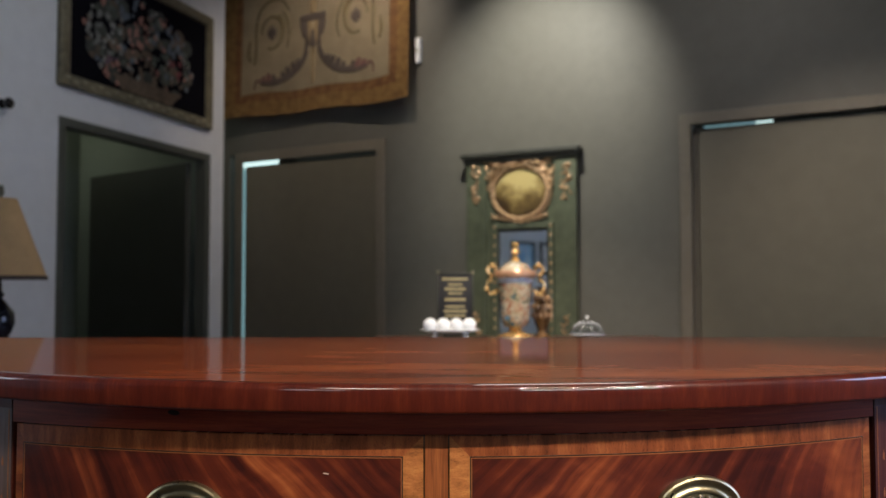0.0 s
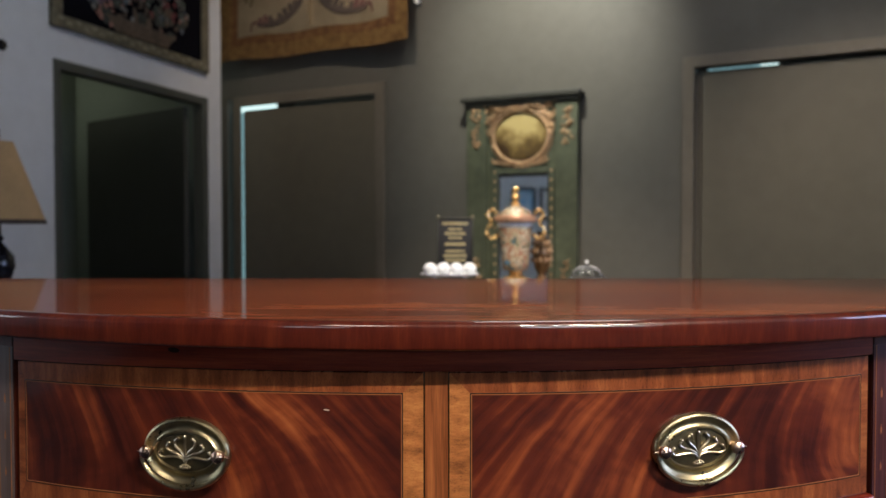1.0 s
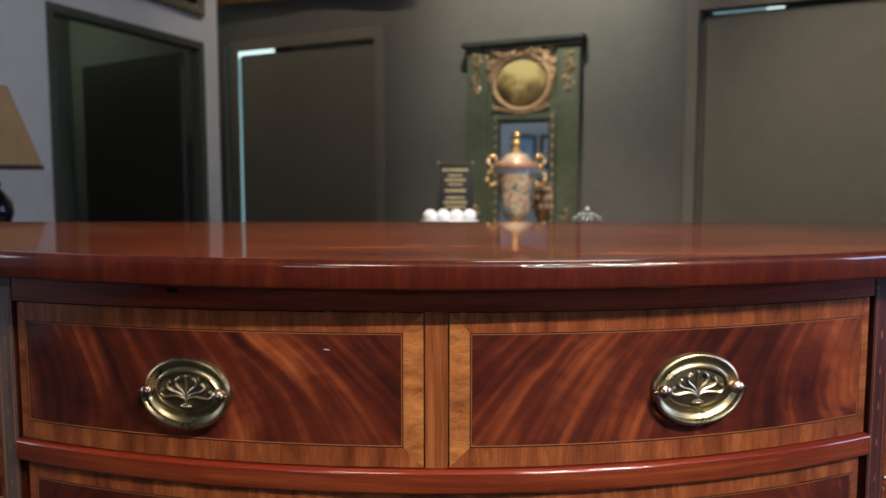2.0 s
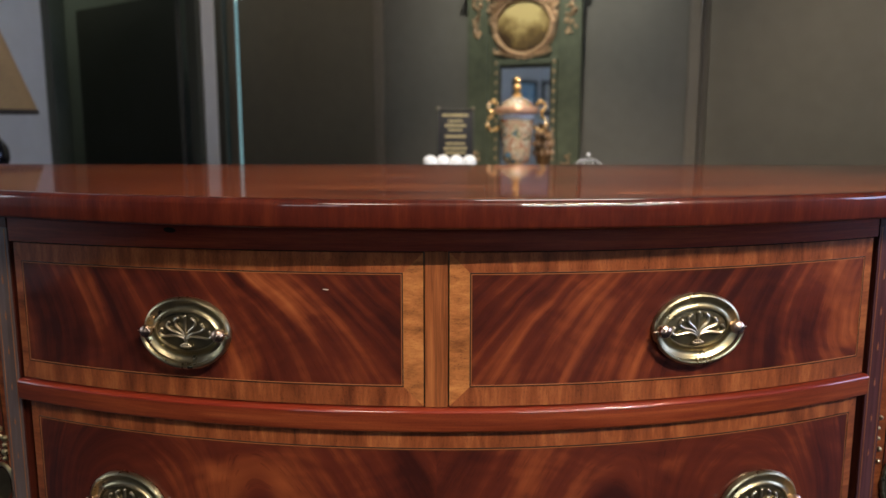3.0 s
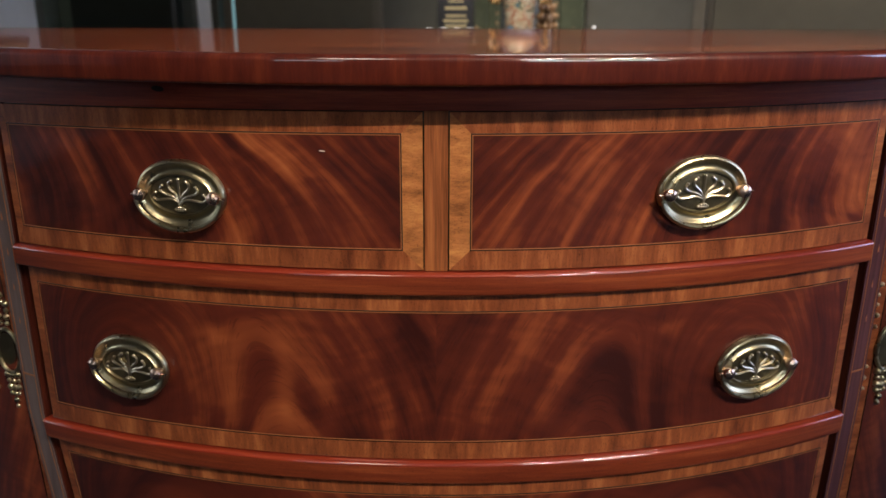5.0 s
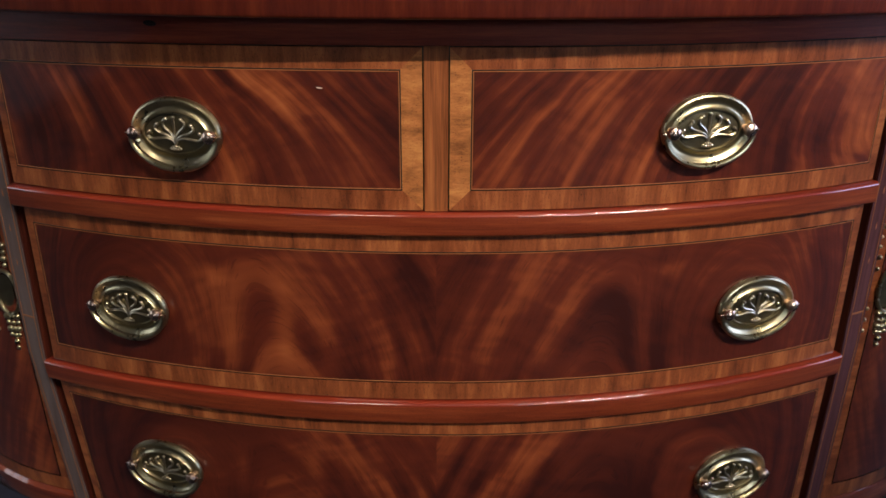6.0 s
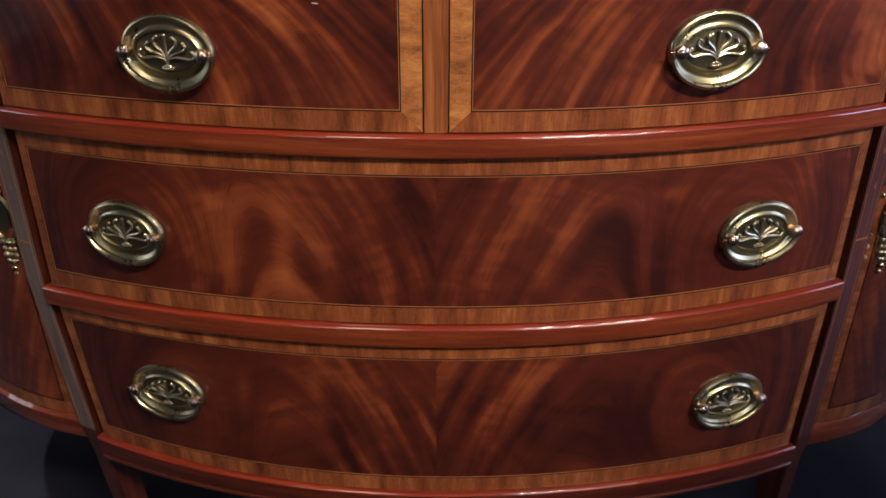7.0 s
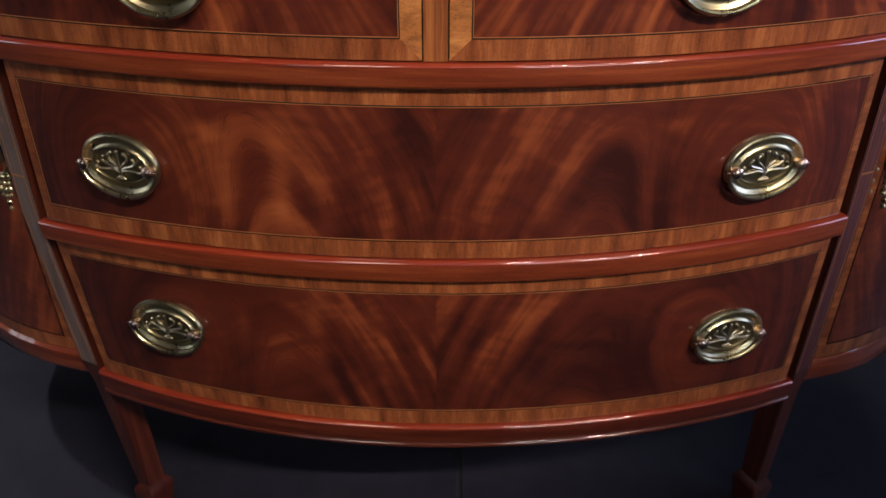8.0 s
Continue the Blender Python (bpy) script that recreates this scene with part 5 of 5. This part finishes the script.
part("body", lathe_bm([(0.0, 0.056), (0.030, 0.056), (0.052, 0.062), (0.063, 0.076), (0.067, 0.100), (0.071, 0.170), (0.077, 0.240), (0.080, 0.268), (0.0, 0.268)], 40), PORCELAIN, urn, "porcelain body painted with figures")
part("foot", lathe_bm([(0.0, 0.0), (0.086, 0.0), (0.090, 0.010), (0.082, 0.020), (0.050, 0.030), (0.028, 0.042), (0.032, 0.057), (0.0, 0.057)], 32), GILT, urn, "gilt foot")
part("neck", lathe_bm([(0.078, 0.267), (0.082, 0.272), (0.081, 0.284), (0.086, 0.290), (0.0, 0.290)], 40), WHITE, urn, "pale porcelain neck band")
part("rim", lathe_bm([(0.084, 0.289), (0.096, 0.291), (0.100, 0.300), (0.100, 0.314), (0.095, 0.323), (0.080, 0.325), (0.0, 0.325)], 40), ROSE_GILT, urn, "rose and gilt banded rim")
lid = part("lid", lathe_bm([(0.078, 0.324), (0.072, 0.336), (0.058, 0.350), (0.040, 0.361), (0.020, 0.370), (0.0, 0.372)], 40), PORCELAIN, urn, "domed painted lid")
part("finial", lathe_bm([(0.020, 0.368), (0.026, 0.378), (0.012, 0.390), (0.014, 0.402), (0.024, 0.412), (0.012, 0.426), (0.016, 0.436), (0.018, 0.446), (0.012, 0.458), (0.0, 0.462)], 20), GILT, lid, "gilt finial")
for sg in (-1, 1):
    # a double scroll from the rim down to the shoulder
    knots = [(0.092, 0.330), (0.108, 0.349), (0.128, 0.340), (0.132, 0.318), (0.116, 0.300), (0.118, 0.280), (0.134, 0.262), (0.136, 0.236), (0.120, 0.215), (0.100, 0.216), (0.082, 0.236)]
    path = smooth_path(knots, 5)
    bm = tube_bm([(sg * x, 0, z) for x, z in path], [0.0085 + 0.002 * math.sin(i * 0.55) for i in range(len(path))], 8)
    for x, z in (knots[1], knots[4], knots[7], knots[9]):
        ball_bm(bm, (sg * x, 0, z), 0.0125, seg=10)
    part("handle", bm, GILT, urn, "scrolled gilt handle")

vase = thing("gilt_vase", (0.470, 3.10, TZ), label="mottled brown and gold carved vase beside the urn", category="vase")
MOTTLED = plain("mottled_brown_gilt", (0.17, 0.095, 0.040), 0.30, 0.45, 0.26, 46.0, 0.004)
part("body", lathe_bm([(0.0, 0.0), (0.036, 0.0), (0.038, 0.010), (0.022, 0.024), (0.020, 0.040), (0.034, 0.066), (0.043, 0.105), (0.044, 0.150), (0.036, 0.190), (0.022, 0.216), (0.020, 0.232), (0.030, 0.246), (0.0, 0.246)], 28), MOTTLED, vase)
for z, r in ((0.108, 0.0445), (0.150, 0.0450), (0.192, 0.0365)):
    bm = bmesh.new()
    for k in range(10):
        t = 2 * math.pi * (k + 0.5 * (z > 0.12)) / 10
        ball_bm(bm, (r * math.cos(t), r * math.sin(t), z), 0.009, 1, 1, 1.5, 8)
    part("leaf_band", bm, COPPER_GILT, vase, "band of raised gilt leaves")

plaque = thing("display_plaque", (0.046, 3.05, TZ), label="black plaque with gold lettering in a gilt-cornered stand", category="sign")
PLAQUE_BLACK = plain("matt_black_board", (0.010, 0.010, 0.013), 0.6, grain=0.04)
part("panel", box_bm(-0.080, 0.080, 0.0, 0.012, 0.085, 0.308, 0.002), PLAQUE_BLACK, plaque, "black panel")
for x0, x1, z0, z1 in ((-0.088, -0.078, 0.078, 0.315), (0.078, 0.088, 0.078, 0.315), (-0.078, 0.078, 0.306, 0.315), (-0.078, 0.078, 0.078, 0.087)):
    part("frame_bar", box_bm(x0, x1, -0.006, 0.014, z0, z1, 0.002), GREEN_DARK, plaque)
for x in (-0.083, 0.083):
    bm = bmesh.new()
    ball_bm(bm, (x, -0.002, 0.316), 0.010, seg=10)
    part("corner_knob", bm, OLDGOLD, plaque, "gilt corner knob")
INK = plain("gold_lettering", (0.36, 0.30, 0.16), 0.5, 0.3, 0.08)
for w, z, h in ((0.062, 0.285, 0.013), (0.034, 0.258, 0.010), (0.050, 0.237, 0.012), (0.034, 0.216, 0.010), (0.050, 0.186, 0.013), (0.046, 0.152, 0.010), (0.056, 0.130, 0.012), (0.050, 0.108, 0.011)):
    part("text_bar", box_bm(-w, w, -0.0015, 0.001, z - h / 2, z + h / 2), INK, plaque, smooth=False)
part("easel", box_bm(-0.06, 0.06, 0.012, 0.055, 0.0, 0.088, 0.004), GREEN_DARK, plaque)

tray = thing("footed_dish", (0.020, 2.94, TZ), label="white footed dish on small legs", category="dish")
part("plate", lathe_bm([(0.0, 0.036), (0.10, 0.036), (0.134, 0.046), (0.138, 0.050), (0.132, 0.052), (0.10, 0.044), (0.0, 0.042)], 40, sy=0.5), WHITE, tray)
for x in (-0.07, 0.07):
    for y in (-0.03, 0.03):
        bm = lathe_bm([(0.0, 0.0), (0.012, 0.0), (0.014, 0.010), (0.008, 0.020), (0.010, 0.037), (0.0, 0.037)], 12)
        bmesh.ops.translate(bm, vec=(x, y, 0), verts=bm.verts)
        part("foot", bm, WHITE, tray)
for i in range(4):
    e = thing("white_egg", (0.020 - 0.092 + 0.061 * i, 2.93 + 0.008 * (i % 2), TZ + 0.0425), label="smooth white egg lying in the footed dish", category="egg", group="eggs in the dish")
    bm = bmesh.new()
    ball_bm(bm, (0, 0, 0.030), 0.030, 1.08, 1, 1.0, 18)
    part("shell", bm, WHITE, e)

dome = thing("glass_dome", (0.671, 3.0, TZ), label="clear glass dish with a domed lid and knob", category="glass dish")
bm = lathe_bm([(0.080, 0.022), (0.078, 0.034), (0.066, 0.056), (0.040, 0.074), (0.012, 0.082), (0.009, 0.088), (0.009, 0.080), (0.038, 0.071), (0.063, 0.053), (0.075, 0.034), (0.077, 0.022)], 72)
for v in bm.verts:
    # cut flutes
    swell = 1 + 0.035 * math.cos(18 * math.atan2(v.co.y, v.co.x))
    v.co.x, v.co.y = v.co.x * swell, v.co.y * swell
part("lid", bm, GLASS, dome, "fluted clear glass lid")
bm = bmesh.new()
got = bmesh.ops.create_icosphere(bm, subdivisions=2, radius=0.009)
bmesh.ops.translate(bm, vec=(0, 0, 0.103), verts=bm.verts)
part("knob", bm, GLINT_WHITE, dome, "faceted glass knob with its glint as white colour", False)
# thin white bars added as the radial glints of the lid
for i in range(9):
    t = 2 * math.pi * i / 9
    part("glint_rib", tube_bm([(r * math.cos(t), r * math.sin(t), z) for r, z in ((0.012, 0.083), (0.040, 0.0755), (0.066, 0.0575), (0.079, 0.034))], 0.0013, 6), GLINT_WHITE, dome)
part("rim", lathe_bm([(0.080, 0.021), (0.084, 0.023), (0.084, 0.027), (0.079, 0.027)], 36), GLINT_WHITE, dome, "glass rim with its glint as white colour")
part("dish", lathe_bm([(0.0, 0.0), (0.040, 0.0), (0.042, 0.006), (0.078, 0.018), (0.080, 0.021), (0.0, 0.014)], 36), GLASS, dome)

# ---- the lamp by the white wall ----
lamp_table = thing("lamp_table", label="small round dark wooden lamp table", category="table")
lamp_table.location = (-1.73, 2.3, 0)
part("tabletop", lathe_bm([(0.0, 0.675), (0.26, 0.675), (0.27, 0.682), (0.27, 0.694), (0.26, 0.70), (0.0, 0.70)], 40), TABLEWOOD, lamp_table)
part("column", lathe_bm([(0.0, 0.05), (0.05, 0.05), (0.035, 0.12), (0.028, 0.3), (0.045, 0.45), (0.03, 0.6), (0.06, 0.676), (0.0, 0.676)], 24), TABLEWOOD, lamp_table)
part("base", lathe_bm([(0.0, 0.0), (0.20, 0.0), (0.20, 0.02), (0.06, 0.052), (0.0, 0.052)], 32), TABLEWOOD, lamp_table)
lamp = thing("table_lamp", (-1.73, 2.3, 0.70), label="black table lamp with a tan linen shade", category="table lamp")
part("base", lathe_bm([(0.0, 0.0), (0.060, 0.0), (0.060, 0.012), (0.022, 0.03), (0.020, 0.05), (0.045, 0.085), (0.058, 0.125), (0.054, 0.165), (0.026, 0.205), (0.012, 0.222), (0.020, 0.235), (0.010, 0.25), (0.008, 0.31), (0.0, 0.31)], 32), BLACK, lamp, "glossy black turned base")
part("shade", lathe_bm([(0.166, 0.297), (0.168, 0.300), (0.056, 0.610), (0.053, 0.610), (0.164, 0.300)], 48), SHADE, lamp, "tan linen shade")
part("shade_band", lathe_bm([(0.1685, 0.292), (0.1695, 0.300), (0.166, 0.309), (0.1645, 0.300)], 48), THREAD_BROWN, lamp, "dark edging band")
part("finial", lathe_bm([(0.0, 0.60), (0.006, 0.60), (0.006, 0.62), (0.013, 0.630), (0.009, 0.645), (0.012, 0.652), (0.0, 0.665)], 16), OLDGOLD, lamp, "small brass finial")
part("rod", lathe_bm([(0.0, 0.30), (0.004, 0.30), (0.004, 0.605), (0.0, 0.605)], 8), OLDGOLD, lamp)
part("spider", box_bm(-0.054, 0.054, -0.003, 0.003, 0.600, 0.606), OLDGOLD, lamp)

ground()
